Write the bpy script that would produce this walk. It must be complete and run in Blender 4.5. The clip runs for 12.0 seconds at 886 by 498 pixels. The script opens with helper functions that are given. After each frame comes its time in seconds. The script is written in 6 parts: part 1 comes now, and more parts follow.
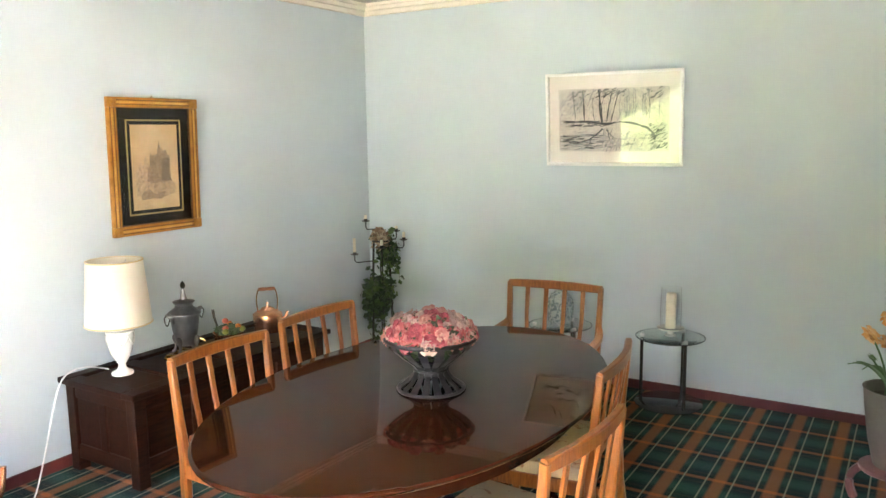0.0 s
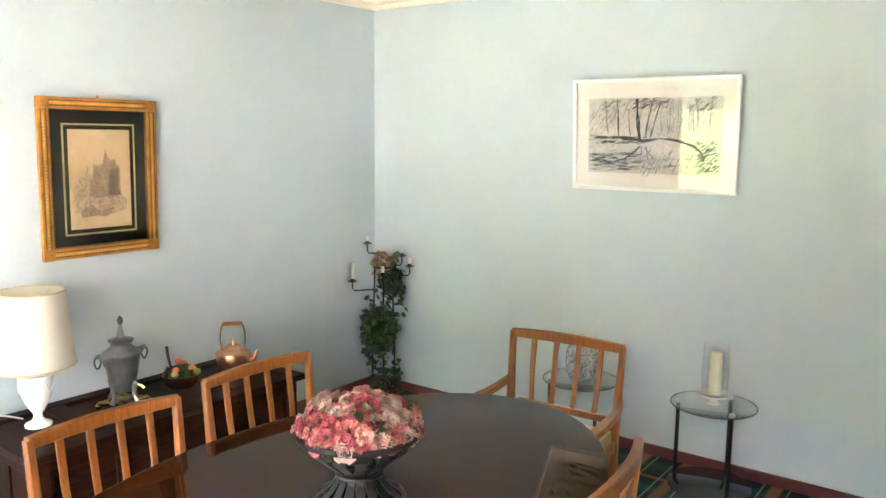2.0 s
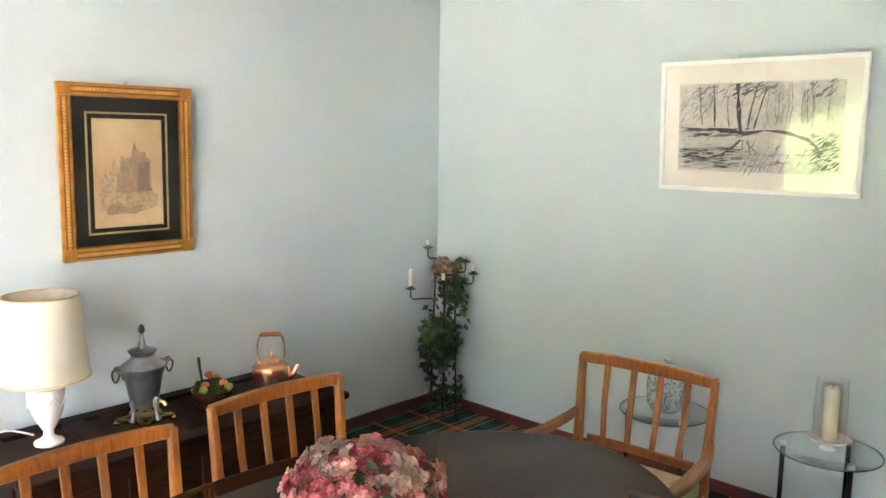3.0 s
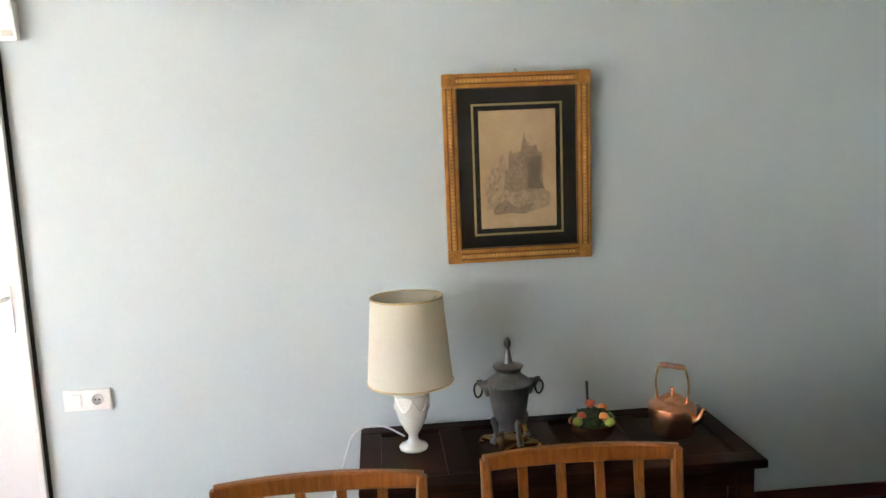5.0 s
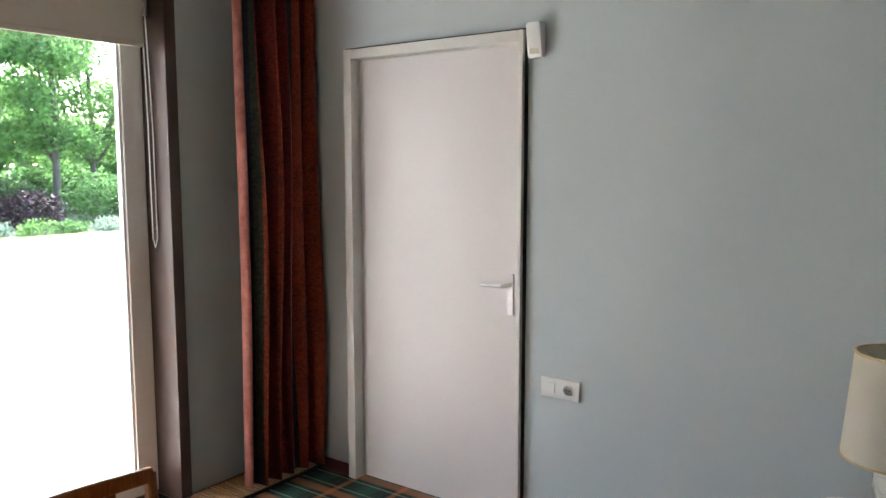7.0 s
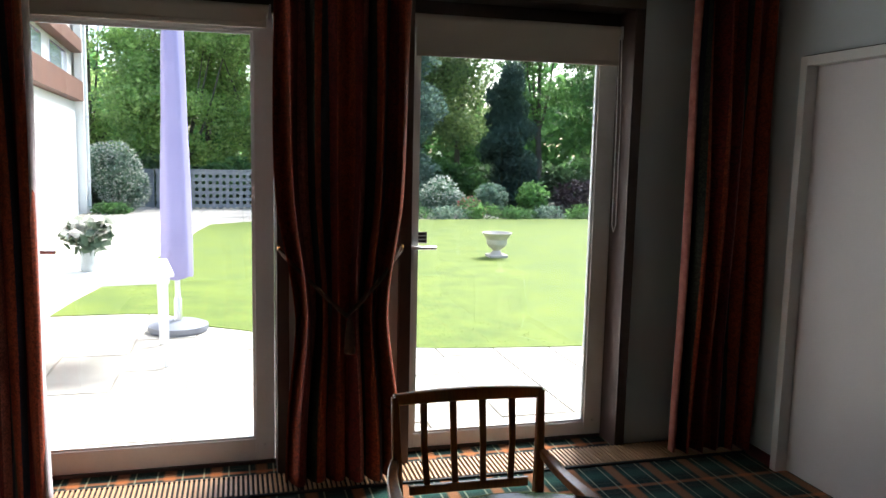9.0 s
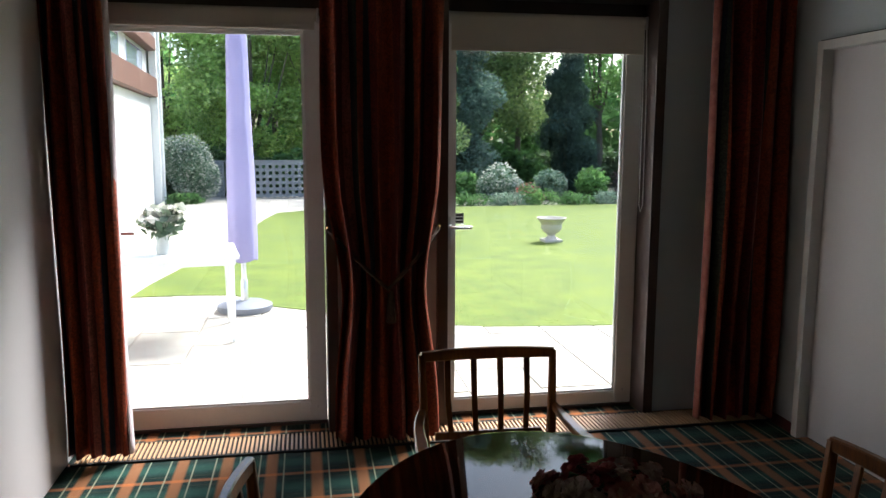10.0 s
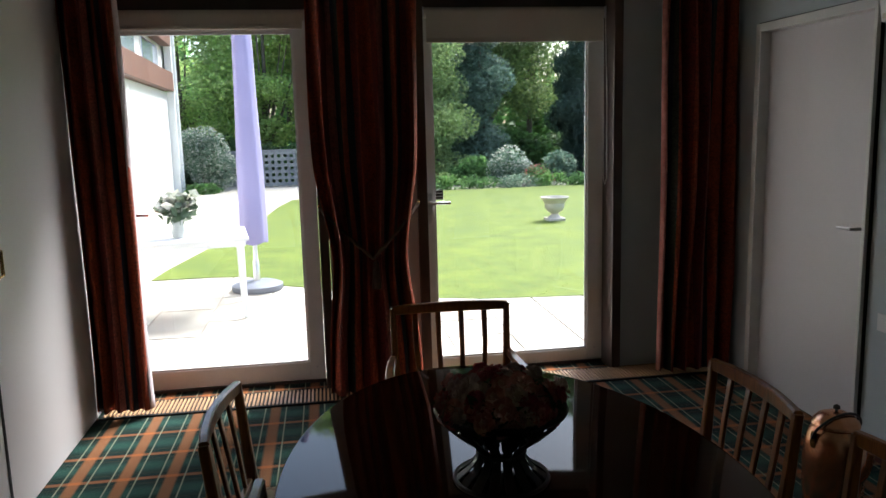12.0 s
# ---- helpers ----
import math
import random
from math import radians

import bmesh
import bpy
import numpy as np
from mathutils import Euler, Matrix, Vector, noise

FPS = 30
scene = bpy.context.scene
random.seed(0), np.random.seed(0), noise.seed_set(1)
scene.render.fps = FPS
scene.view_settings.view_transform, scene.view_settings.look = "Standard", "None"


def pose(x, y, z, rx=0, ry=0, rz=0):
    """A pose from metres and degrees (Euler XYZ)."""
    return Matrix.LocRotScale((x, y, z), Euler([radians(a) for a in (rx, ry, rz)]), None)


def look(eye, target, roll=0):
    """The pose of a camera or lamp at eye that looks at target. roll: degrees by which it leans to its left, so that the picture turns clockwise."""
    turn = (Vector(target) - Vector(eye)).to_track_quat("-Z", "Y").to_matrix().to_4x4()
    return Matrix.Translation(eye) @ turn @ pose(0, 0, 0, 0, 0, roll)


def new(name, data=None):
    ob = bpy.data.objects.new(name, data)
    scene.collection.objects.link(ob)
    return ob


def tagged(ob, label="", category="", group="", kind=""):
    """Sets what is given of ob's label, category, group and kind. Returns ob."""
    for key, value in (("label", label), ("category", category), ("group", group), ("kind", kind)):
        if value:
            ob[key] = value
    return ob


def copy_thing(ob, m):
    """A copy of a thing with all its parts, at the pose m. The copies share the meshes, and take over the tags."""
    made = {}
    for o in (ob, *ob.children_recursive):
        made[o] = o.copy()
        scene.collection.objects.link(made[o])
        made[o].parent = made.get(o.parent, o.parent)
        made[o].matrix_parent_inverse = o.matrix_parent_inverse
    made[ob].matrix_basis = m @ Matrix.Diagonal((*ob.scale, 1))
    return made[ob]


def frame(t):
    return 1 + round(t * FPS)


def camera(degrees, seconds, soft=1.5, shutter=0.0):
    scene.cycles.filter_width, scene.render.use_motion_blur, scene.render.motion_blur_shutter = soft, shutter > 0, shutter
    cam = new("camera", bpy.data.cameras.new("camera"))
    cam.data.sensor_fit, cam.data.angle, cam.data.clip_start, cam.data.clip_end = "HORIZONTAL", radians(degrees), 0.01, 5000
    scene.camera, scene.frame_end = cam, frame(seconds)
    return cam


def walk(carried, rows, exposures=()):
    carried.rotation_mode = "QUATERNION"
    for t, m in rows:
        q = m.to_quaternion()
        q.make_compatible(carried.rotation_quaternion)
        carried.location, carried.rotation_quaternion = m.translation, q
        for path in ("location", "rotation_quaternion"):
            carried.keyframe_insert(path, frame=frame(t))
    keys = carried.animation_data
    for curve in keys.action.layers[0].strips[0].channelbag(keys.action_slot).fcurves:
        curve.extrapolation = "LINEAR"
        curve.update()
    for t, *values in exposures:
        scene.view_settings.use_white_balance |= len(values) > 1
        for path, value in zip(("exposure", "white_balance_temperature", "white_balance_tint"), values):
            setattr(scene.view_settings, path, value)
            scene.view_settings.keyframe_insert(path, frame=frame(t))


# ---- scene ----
cam = camera(59.7, 12.0)
EXPOSURES = [(0, 5.85, 6450, 9), (1.5, 6.15, 6350, 9), (2.7, 5.9, 6350, 9), (4.5, 5.5, 6300, 9), (5.5, 4.55, 6200, 7), (6.5, 3.82, 6250, 8), (7, 3.7, 6150, 6), (7.5, 3.0, 6100, 6), (9.3, 1.83, 6050, 5), (12, 1.7, 6100, 5)]
PATH = [
    (0, (3.426, 0.603, 1.573), (2.385, 2.284, 1.274), -0.8),
    (0.5, (3.398, 0.706, 1.599), (2.383, 2.402, 1.291), -0.4),
    (1, (3.325, 0.900, 1.610), (2.321, 2.598, 1.281), -0.1),
    (1.5, (3.281, 1.094, 1.604), (2.230, 2.762, 1.266), -0.0),
    (2, (3.308, 1.400, 1.614), (2.128, 2.990, 1.328), 0.6),
    (2.5, (3.275, 1.643, 1.572), (2.010, 3.164, 1.280), -0.5),
    (2.7, (3.212, 1.722, 1.574), (1.919, 3.221, 1.286), -0.0),
    (4.5, (2.938, 2.460, 1.542), (1.068, 3.101, 1.241), -1.4),
    (5, (2.875, 2.727, 1.531), (0.901, 2.891, 1.254), -2.5),
    (5.5, (2.751, 2.802, 1.494), (0.777, 2.573, 1.265), 0.5),
    (6, (2.720, 2.885, 1.490), (0.793, 2.391, 1.284), -0.6),
    (6.5, (2.692, 2.939, 1.516), (0.856, 2.187, 1.270), -0.9),
    (7, (2.701, 3.004, 1.531), (1.094, 1.834, 1.310), 0.0),
    (7.5, (2.692, 3.132, 1.514), (1.335, 1.674, 1.333), -0.2),
    (7.7, (2.692, 3.206, 1.483), (1.437, 1.660, 1.299), 0.2),
    (9.3, (2.628, 3.772, 1.617), (2.210, 1.833, 1.363), 0.9),
    (9.5, (2.636, 3.823, 1.643), (2.249, 1.877, 1.390), 0.6),
    (10, (2.560, 4.053, 1.567), (2.212, 2.104, 1.283), 0.2),
    (10.5, (2.593, 4.178, 1.600), (2.257, 2.230, 1.301), -0.4),
    (11, (2.541, 4.330, 1.587), (2.263, 2.369, 1.311), -0.9),
    (11.5, (2.421, 4.455, 1.567), (2.160, 2.495, 1.265), -0.7),
    (12, (2.411, 4.550, 1.559), (2.118, 2.598, 1.238), -1.5),
]
walk(cam, [(t, look(eye, target, roll)) for t, eye, target, roll in PATH], EXPOSURES)

# ---- world and light ----
world = bpy.data.worlds.new("world")
scene.world = world
world.use_nodes = True
wn = world.node_tree.nodes
sky = wn.new("ShaderNodeTexSky")
sky.sky_type = "NISHITA"
sky.sun_disc = False
sky.sun_elevation = radians(49)
sky.sun_rotation = radians(223)
sky.air_density, sky.dust_density = 1.0, 3.0
wn["Background"].inputs["Strength"].default_value = 0.15
world.node_tree.links.new(sky.outputs[0], wn["Background"].inputs["Color"])
sun = new("sun", bpy.data.lights.new("sun", "SUN"))
sun.data.energy, sun.data.angle, sun.data.color = 3.4, radians(26), (1.0, 0.975, 0.94)
sun.matrix_world = look((0, 0, 20), (8.6, 9.2, 5.5))


# ---- materials ----


def nodes_of(name):
    m = bpy.data.materials.new(name)
    m.use_nodes = True
    t = m.node_tree
    return m, t, t.nodes["Principled BSDF"]


def link(t, a, b):
    t.links.new(a, b)


def ramp(t, fac, stops, mode="LINEAR"):
    r = t.nodes.new("ShaderNodeValToRGB")
    r.color_ramp.interpolation = mode
    els = r.color_ramp.elements
    while len(els) < len(stops):
        els.new(0.5)
    for e, (p, c) in zip(els, stops):
        e.position, e.color = p, (*c, 1)
    link(t, fac, r.inputs[0])
    return r.outputs[0]


def coords(t, scale=(1, 1, 1), out="Object", turn=(0, 0, 0)):
    c = t.nodes.new("ShaderNodeTexCoord")
    m = t.nodes.new("ShaderNodeMapping")
    m.inputs["Scale"].default_value, m.inputs["Rotation"].default_value = scale, turn
    link(t, c.outputs[out], m.inputs[0])
    return m.outputs[0]


def noise_tex(t, vec, scale, detail=4.0, rough=0.55, dist=0.0):
    n = t.nodes.new("ShaderNodeTexNoise")
    n.inputs["Scale"].default_value, n.inputs["Detail"].default_value = scale, detail
    n.inputs["Roughness"].default_value, n.inputs["Distortion"].default_value = rough, dist
    link(t, vec, n.inputs["Vector"])
    return n.outputs["Fac"]


def bump(t, b, height, strength, dist=0.01):
    n = t.nodes.new("ShaderNodeBump")
    n.inputs["Strength"].default_value, n.inputs["Distance"].default_value = strength, dist
    link(t, height, n.inputs["Height"])
    link(t, n.outputs[0], b.inputs["Normal"])


def mix(t, fac, a, b, mode="MIX"):
    n = t.nodes.new("ShaderNodeMix")
    n.data_type, n.blend_type = "RGBA", mode
    for v, i in ((fac, 0), (a, 6), (b, 7)):
        if isinstance(v, (int, float)):
            n.inputs[i].default_value = v
        elif isinstance(v, tuple):
            n.inputs[i].default_value = (*v, 1)
        else:
            link(t, v, n.inputs[i])
    return n.outputs[2]


def mathn(t, op, a, b=0.0):
    n = t.nodes.new("ShaderNodeMath")
    n.operation = op
    for v, i in ((a, 0), (b, 1)):
        if isinstance(v, (int, float)):
            n.inputs[i].default_value = v
        else:
            link(t, v, n.inputs[i])
    return n.outputs[0]


def shade(t, col, amount=0.35):
    """Piece to piece variation of a colour."""
    info = t.nodes.new("ShaderNodeObjectInfo")
    h = t.nodes.new("ShaderNodeHueSaturation")
    link(t, mathn(t, "ADD", mathn(t, "MULTIPLY", info.outputs["Random"], amount), 1 - amount / 2), h.inputs["Value"])
    link(t, col, h.inputs["Color"])
    return h.outputs[0]


def plain(name, c1, c2, scale=8.0, rough=0.5, metal=0.0, bumps=0.05, fine=60.0, out="Object", vary=0.0, coat=0.0):
    """A surface with stains at one scale and grain at another."""
    m, t, b = nodes_of(name)
    v = coords(t, out=out)
    big, small = noise_tex(t, v, scale, 5), noise_tex(t, v, fine, 3)
    col = ramp(t, mathn(t, "ADD", mathn(t, "MULTIPLY", big, 0.75), mathn(t, "MULTIPLY", small, 0.25)), [(0.32, c1), (0.68, c2)])
    if vary:
        col = shade(t, col, vary)
    link(t, col, b.inputs["Base Color"])
    b.inputs["Roughness"].default_value, b.inputs["Metallic"].default_value = rough, metal
    b.inputs["Coat Weight"].default_value = coat
    if bumps:
        bump(t, b, small, bumps)
    return m


def wood(name, dark, light, rough, stretch=(14, 14, 1.2), coat=0.0, grain=5.0, relief=0.06):
    m, t, b = nodes_of(name)
    v = coords(t, stretch)
    g = noise_tex(t, v, grain, 6, 0.6, 1.2)
    fine = noise_tex(t, coords(t, tuple(8 * s for s in stretch)), grain, 3)
    blot = noise_tex(t, coords(t), 3.0, 3)
    mixv = mathn(t, "ADD", mathn(t, "MULTIPLY", g, 0.55), mathn(t, "ADD", mathn(t, "MULTIPLY", fine, 0.2), mathn(t, "MULTIPLY", blot, 0.25)))
    link(t, shade(t, ramp(t, mixv, [(0.33, dark), (0.66, light)]), 0.18), b.inputs["Base Color"])
    b.inputs["Roughness"].default_value = rough
    b.inputs["Coat Weight"].default_value, b.inputs["Coat Roughness"].default_value = coat, 0.025
    if relief:
        bump(t, b, fine, relief, 0.004)
    else:
        b.inputs["Specular IOR Level"].default_value = 0.15
    return m


def glazing(name, tint=(1, 1, 1), ior=1.5):
    m = bpy.data.materials.new(name)
    m.use_nodes = True
    t = m.node_tree
    t.nodes.remove(t.nodes["Principled BSDF"])
    clear, gloss, face, mx = (t.nodes.new("ShaderNode" + k) for k in ("BsdfTransparent", "BsdfGlossy", "LayerWeight", "MixShader"))
    clear.inputs[0].default_value = (*tint, 1)
    gloss.inputs["Roughness"].default_value = 0.0
    face.inputs["Blend"].default_value = 0.5
    f0 = ((ior - 1) / (ior + 1)) ** 2
    power = mathn(t, "MULTIPLY", mathn(t, "POWER", face.outputs["Facing"], 5.0), 1 - f0)
    link(t, mathn(t, "ADD", power, f0), mx.inputs[0])
    link(t, clear.outputs[0], mx.inputs[1])
    link(t, gloss.outputs[0], mx.inputs[2])
    link(t, mx.outputs[0], t.nodes["Material Output"].inputs[0])
    return m


WALL = plain("wall_paint", (0.5, 0.562, 0.594), (0.55, 0.608, 0.64), 1.2, 0.75, bumps=0.12, fine=260)
CEIL = plain("ceiling_paint", (0.44, 0.41, 0.36), (0.52, 0.485, 0.42), 1.5, 0.8, bumps=0.05)
CORNICE = plain("cornice_paint", (0.72, 0.66, 0.55), (0.8, 0.74, 0.63), 3, 0.7)
DOORPAINT = plain("door_paint", (0.64, 0.605, 0.614), (0.69, 0.655, 0.664), 1.0, 0.42, bumps=0.03, fine=120)
FRAMEPAINT = plain("frame_paint", (0.66, 0.65, 0.63), (0.74, 0.73, 0.71), 4.0, 0.45, bumps=0.03)
WINWHITE = plain("window_paint", (0.72, 0.72, 0.73), (0.82, 0.82, 0.83), 3.0, 0.4, bumps=0.03)
BROWNJOIN = plain("brown_joinery", (0.045, 0.028, 0.024), (0.075, 0.045, 0.038), 5.0, 0.4, bumps=0.04)
BASEBOARD = plain("red_baseboard", (0.075, 0.012, 0.012), (0.12, 0.02, 0.018), 6.0, 0.5)
BLIND = plain("blind_fabric", (0.55, 0.51, 0.45), (0.62, 0.58, 0.52), 3.0, 0.8, fine=300)
# near-black that paints the shade inside gaps, slots and holes
GAPSHADE = plain("painted_gap_shade", (0.012, 0.011, 0.011), (0.02, 0.018, 0.018), 10, 0.9)
STEEL = plain("satin_steel", (0.6, 0.6, 0.62), (0.72, 0.72, 0.74), 20, 0.28, metal=1.0, bumps=0.0)
CHROME_DARK = plain("dark_chrome", (0.16, 0.17, 0.19), (0.25, 0.26, 0.28), 10, 0.2, metal=1.0, bumps=0.0)
BRASS = plain("brass", (0.34, 0.2, 0.055), (0.56, 0.36, 0.12), 30, 0.25, metal=1.0)
CHAIRWOOD = wood("chair_wood", (0.115, 0.03, 0.006), (0.37, 0.125, 0.022), 0.3, (18, 18, 1.5), 0.25)
TABLEWOOD = wood("table_wood", (0.019, 0.0044, 0.0014), (0.034, 0.0086, 0.0027), 0.4, (5, 0.6, 5), 0.7, relief=0.0)
for socket, value in (("Specular IOR Level", 0.0), ("Coat IOR", 1.36), ("Coat Roughness", 0.035)):
    TABLEWOOD.node_tree.nodes["Principled BSDF"].inputs[socket].default_value = value
OAK = wood("dark_oak", (0.007, 0.0022, 0.0013), (0.038, 0.012, 0.0055), 0.45, (10, 1.2, 10), 0.0)
OAK.node_tree.nodes["Principled BSDF"].inputs["Specular IOR Level"].default_value = 0.08
GOLDLIGHT = plain("bright_gilding", (0.5, 0.24, 0.05), (0.72, 0.42, 0.12), 25, 0.35, metal=0.4)
GOLDDARK = plain("dark_gilding", (0.09, 0.03, 0.008), (0.16, 0.06, 0.014), 30, 0.5)
GOLD = plain("gilded_wood", (0.3, 0.11, 0.016), (0.52, 0.24, 0.04), 18, 0.42, metal=0.3, bumps=0.15, fine=90)
WHITEPOT = plain("glazed_white", (0.78, 0.76, 0.72), (0.86, 0.85, 0.82), 6, 0.18, bumps=0.02, coat=0.5)
SHADE = plain("lampshade_fabric", (0.84, 0.79, 0.69), (0.88, 0.84, 0.75), 3, 0.85, bumps=0.06, fine=220)
shade_tree = SHADE.node_tree
thin, blend = shade_tree.nodes.new("ShaderNodeBsdfTranslucent"), shade_tree.nodes.new("ShaderNodeMixShader")
thin.inputs[0].default_value, blend.inputs[0].default_value = (0.85, 0.78, 0.64, 1), 0.35
link(shade_tree, shade_tree.nodes["Principled BSDF"].outputs[0], blend.inputs[1])
link(shade_tree, thin.outputs[0], blend.inputs[2])
link(shade_tree, blend.outputs[0], shade_tree.nodes["Material Output"].inputs[0])
CABLE = plain("white_cable", (0.7, 0.7, 0.7), (0.8, 0.8, 0.8), 10, 0.45, bumps=0)
PEWTER = plain("pewter", (0.13, 0.128, 0.135), (0.25, 0.245, 0.255), 14, 0.38, metal=0.85, bumps=0.06)
COPPER = plain("copper", (0.78, 0.33, 0.16), (0.95, 0.52, 0.33), 9, 0.27, metal=1.0, bumps=0.03)
IRON = plain("black_iron", (0.009, 0.008, 0.009), (0.022, 0.019, 0.02), 20, 0.42, metal=0.2, bumps=0.1)
WAX = plain("candle_wax", (0.76, 0.7, 0.54), (0.84, 0.79, 0.65), 8, 0.45, bumps=0.02)
GLASS = glazing("window_glass")
TABLEGLASS = glazing("table_glass", (0.95, 0.98, 0.965))
PICGLASS = glazing("picture_glass", ior=1.42)
PRINTGLASS = glazing("print_glass", ior=1.2)
SOIL = plain("soil", (0.03, 0.02, 0.014), (0.07, 0.05, 0.035), 12, 0.9)


def tartan():
    m, t, b = nodes_of("tartan_carpet")
    pos = t.nodes.new("ShaderNodeSeparateXYZ")
    link(t, coords(t), pos.inputs[0])

    def near(axis, pitch, anchor):
        u = mathn(t, "FRACT", mathn(t, "ADD", mathn(t, "DIVIDE", mathn(t, "SUBTRACT", pos.outputs[axis], anchor), pitch), 20.5))
        return mathn(t, "ABSOLUTE", mathn(t, "SUBTRACT", u, 0.5))

    def soft(v, width, edge):
        r = t.nodes.new("ShaderNodeMapRange")
        r.inputs["From Min"].default_value, r.inputs["From Max"].default_value = width + edge, width - edge
        link(t, v, r.inputs["Value"])
        return r.outputs[0]

    nx, ny = near(0, 0.212, 3.17), near(1, 0.27, 0.8)
    wide, narrow = soft(nx, 0.125, 0.03), soft(ny, 0.05, 0.02)
    lines = soft(mathn(t, "ABSOLUTE", mathn(t, "SUBTRACT", nx, 0.27)), 0.016, 0.008)
    rows = soft(mathn(t, "ABSOLUTE", mathn(t, "SUBTRACT", ny, 0.2)), 0.016, 0.01)
    block = mix(t, soft(ny, 0.33, 0.1), (0.024, 0.08, 0.064), (0.007, 0.024, 0.021))
    both = mix(t, mathn(t, "MULTIPLY", rows, 0.3), block, (0.1, 0.1, 0.06))
    both = mix(t, mathn(t, "MULTIPLY", wide, 0.85), both, (0.34, 0.14, 0.06))
    both = mix(t, mathn(t, "MULTIPLY", narrow, 0.8), both, (0.36, 0.14, 0.06))
    both = mix(t, mathn(t, "MULTIPLY", wide, narrow), both, (0.5, 0.16, 0.05))
    both = mix(t, mathn(t, "MULTIPLY", lines, 0.7), both, (0.42, 0.43, 0.3))
    fuzz = noise_tex(t, coords(t), 350, 3)
    blot = noise_tex(t, coords(t), 2.5, 4)
    v = mathn(t, "ADD", 0.3, mathn(t, "ADD", mathn(t, "MULTIPLY", fuzz, 0.5), mathn(t, "MULTIPLY", blot, 0.3)))
    h = t.nodes.new("ShaderNodeHueSaturation")
    link(t, both, h.inputs["Color"])
    link(t, v, h.inputs["Value"])
    link(t, h.outputs[0], b.inputs["Base Color"])
    b.inputs["Roughness"].default_value = 0.95
    b.inputs["Specular IOR Level"].default_value = 0.1
    b.inputs["Sheen Weight"].default_value, b.inputs["Sheen Roughness"].default_value = 0.22, 0.35
    link(t, mix(t, 0.5, h.outputs[0], (0.75, 0.85, 0.8)), b.inputs["Sheen Tint"])
    bump(t, b, fuzz, 0.5, 0.004)
    return m


CARPET = tartan()


def curtain_cloth():
    """Woven stripes that run down the cloth, with a faint damask figure."""
    m, t, b = nodes_of("striped_curtain")
    uv = t.nodes.new("ShaderNodeTexCoord").outputs["UV"]
    sep = t.nodes.new("ShaderNodeSeparateXYZ")
    link(t, uv, sep.inputs[0])
    wob = noise_tex(t, uv, 30, 3)
    u = mathn(t, "FRACT", mathn(t, "ADD", mathn(t, "DIVIDE", sep.outputs[0], 0.58), mathn(t, "MULTIPLY", wob, 0.012)))
    rust, red, navy, green, rose = (0.22, 0.038, 0.014), (0.115, 0.013, 0.01), (0.012, 0.014, 0.03), (0.03, 0.038, 0.034), (0.3, 0.09, 0.075)
    base = ramp(t, u, [(0.0, rust), (0.2, red), (0.33, navy), (0.43, rust), (0.56, green), (0.62, navy), (0.68, rose), (0.8, red), (0.92, rust)], "CONSTANT")
    fig = noise_tex(t, uv, 42, 2, 0.5, 2.5)
    motif = ramp(t, fig, [(0.44, (0.62, 0.62, 0.62)), (0.56, (1.25, 1.2, 1.1))])
    link(t, mix(t, 1.0, base, motif, "MULTIPLY"), b.inputs["Base Color"])
    b.inputs["Roughness"].default_value = 0.75
    b.inputs["Specular IOR Level"].default_value = 0.25
    bump(t, b, noise_tex(t, uv, 700, 2), 0.2, 0.002)
    return m


CURTAIN = curtain_cloth()


def seat_cloth():
    m, t, b = nodes_of("floral_seat")
    v = coords(t)
    sprig = ramp(t, noise_tex(t, v, 16, 3, 0.5, 1.5), [(0.6, (0.52, 0.42, 0.25)), (0.66, (0.3, 0.13, 0.06)), (0.72, (0.46, 0.38, 0.24))])
    bloom = ramp(t, noise_tex(t, v, 11, 2, 0.5, 0.4), [(0.66, (0, 0, 0)), (0.71, (1, 1, 1))])
    link(t, mix(t, bloom, sprig, (0.2, 0.24, 0.3)), b.inputs["Base Color"])
    b.inputs["Roughness"].default_value = 0.8
    bump(t, b, noise_tex(t, v, 400, 2), 0.15, 0.002)
    return m


SEATCLOTH = seat_cloth()

# ---- building helpers ----


def part(name, bm, material, parent=None, label="", smooth=False):
    me = bpy.data.meshes.new(name)
    bmesh.ops.recalc_face_normals(bm, faces=bm.faces)
    bm.to_mesh(me)
    bm.free()
    me.materials.append(material)
    if smooth:
        me.shade_smooth()
        me.set_sharp_from_angle(angle=radians(40))
    ob = new(name, me)
    if parent:
        ob.parent = parent
    if label:
        tagged(ob, label)
    return ob


def thing(name, label, category, m=None, group="", kind=""):
    ob = new(name)
    if m is not None:
        ob.matrix_world = m
    return tagged(ob, label, category, group, kind)


def box(bm, x0, x1, y0, y1, z0, z1, bev=0.0, m=None):
    vs = [bm.verts.new((x, y, z)) for z in (z0, z1) for y in (y0, y1) for x in (x0, x1)]
    fs = [bm.faces.new([vs[i] for i in q]) for q in ((0, 2, 3, 1), (4, 5, 7, 6), (0, 1, 5, 4), (2, 6, 7, 3), (0, 4, 6, 2), (1, 3, 7, 5))]
    if bev:
        es = {e for f in fs for e in f.edges}
        r = bmesh.ops.bevel(bm, geom=list(es), offset=bev, segments=2, affect="EDGES", profile=0.6)
        vs = list({v for f in r["faces"] for v in f.verts} | {v for v in vs if v.is_valid})
    if m is not None:
        bmesh.ops.transform(bm, matrix=m, verts=vs)
    return bm


def boxed(*a, **k):
    return box(bmesh.new(), *a, **k)


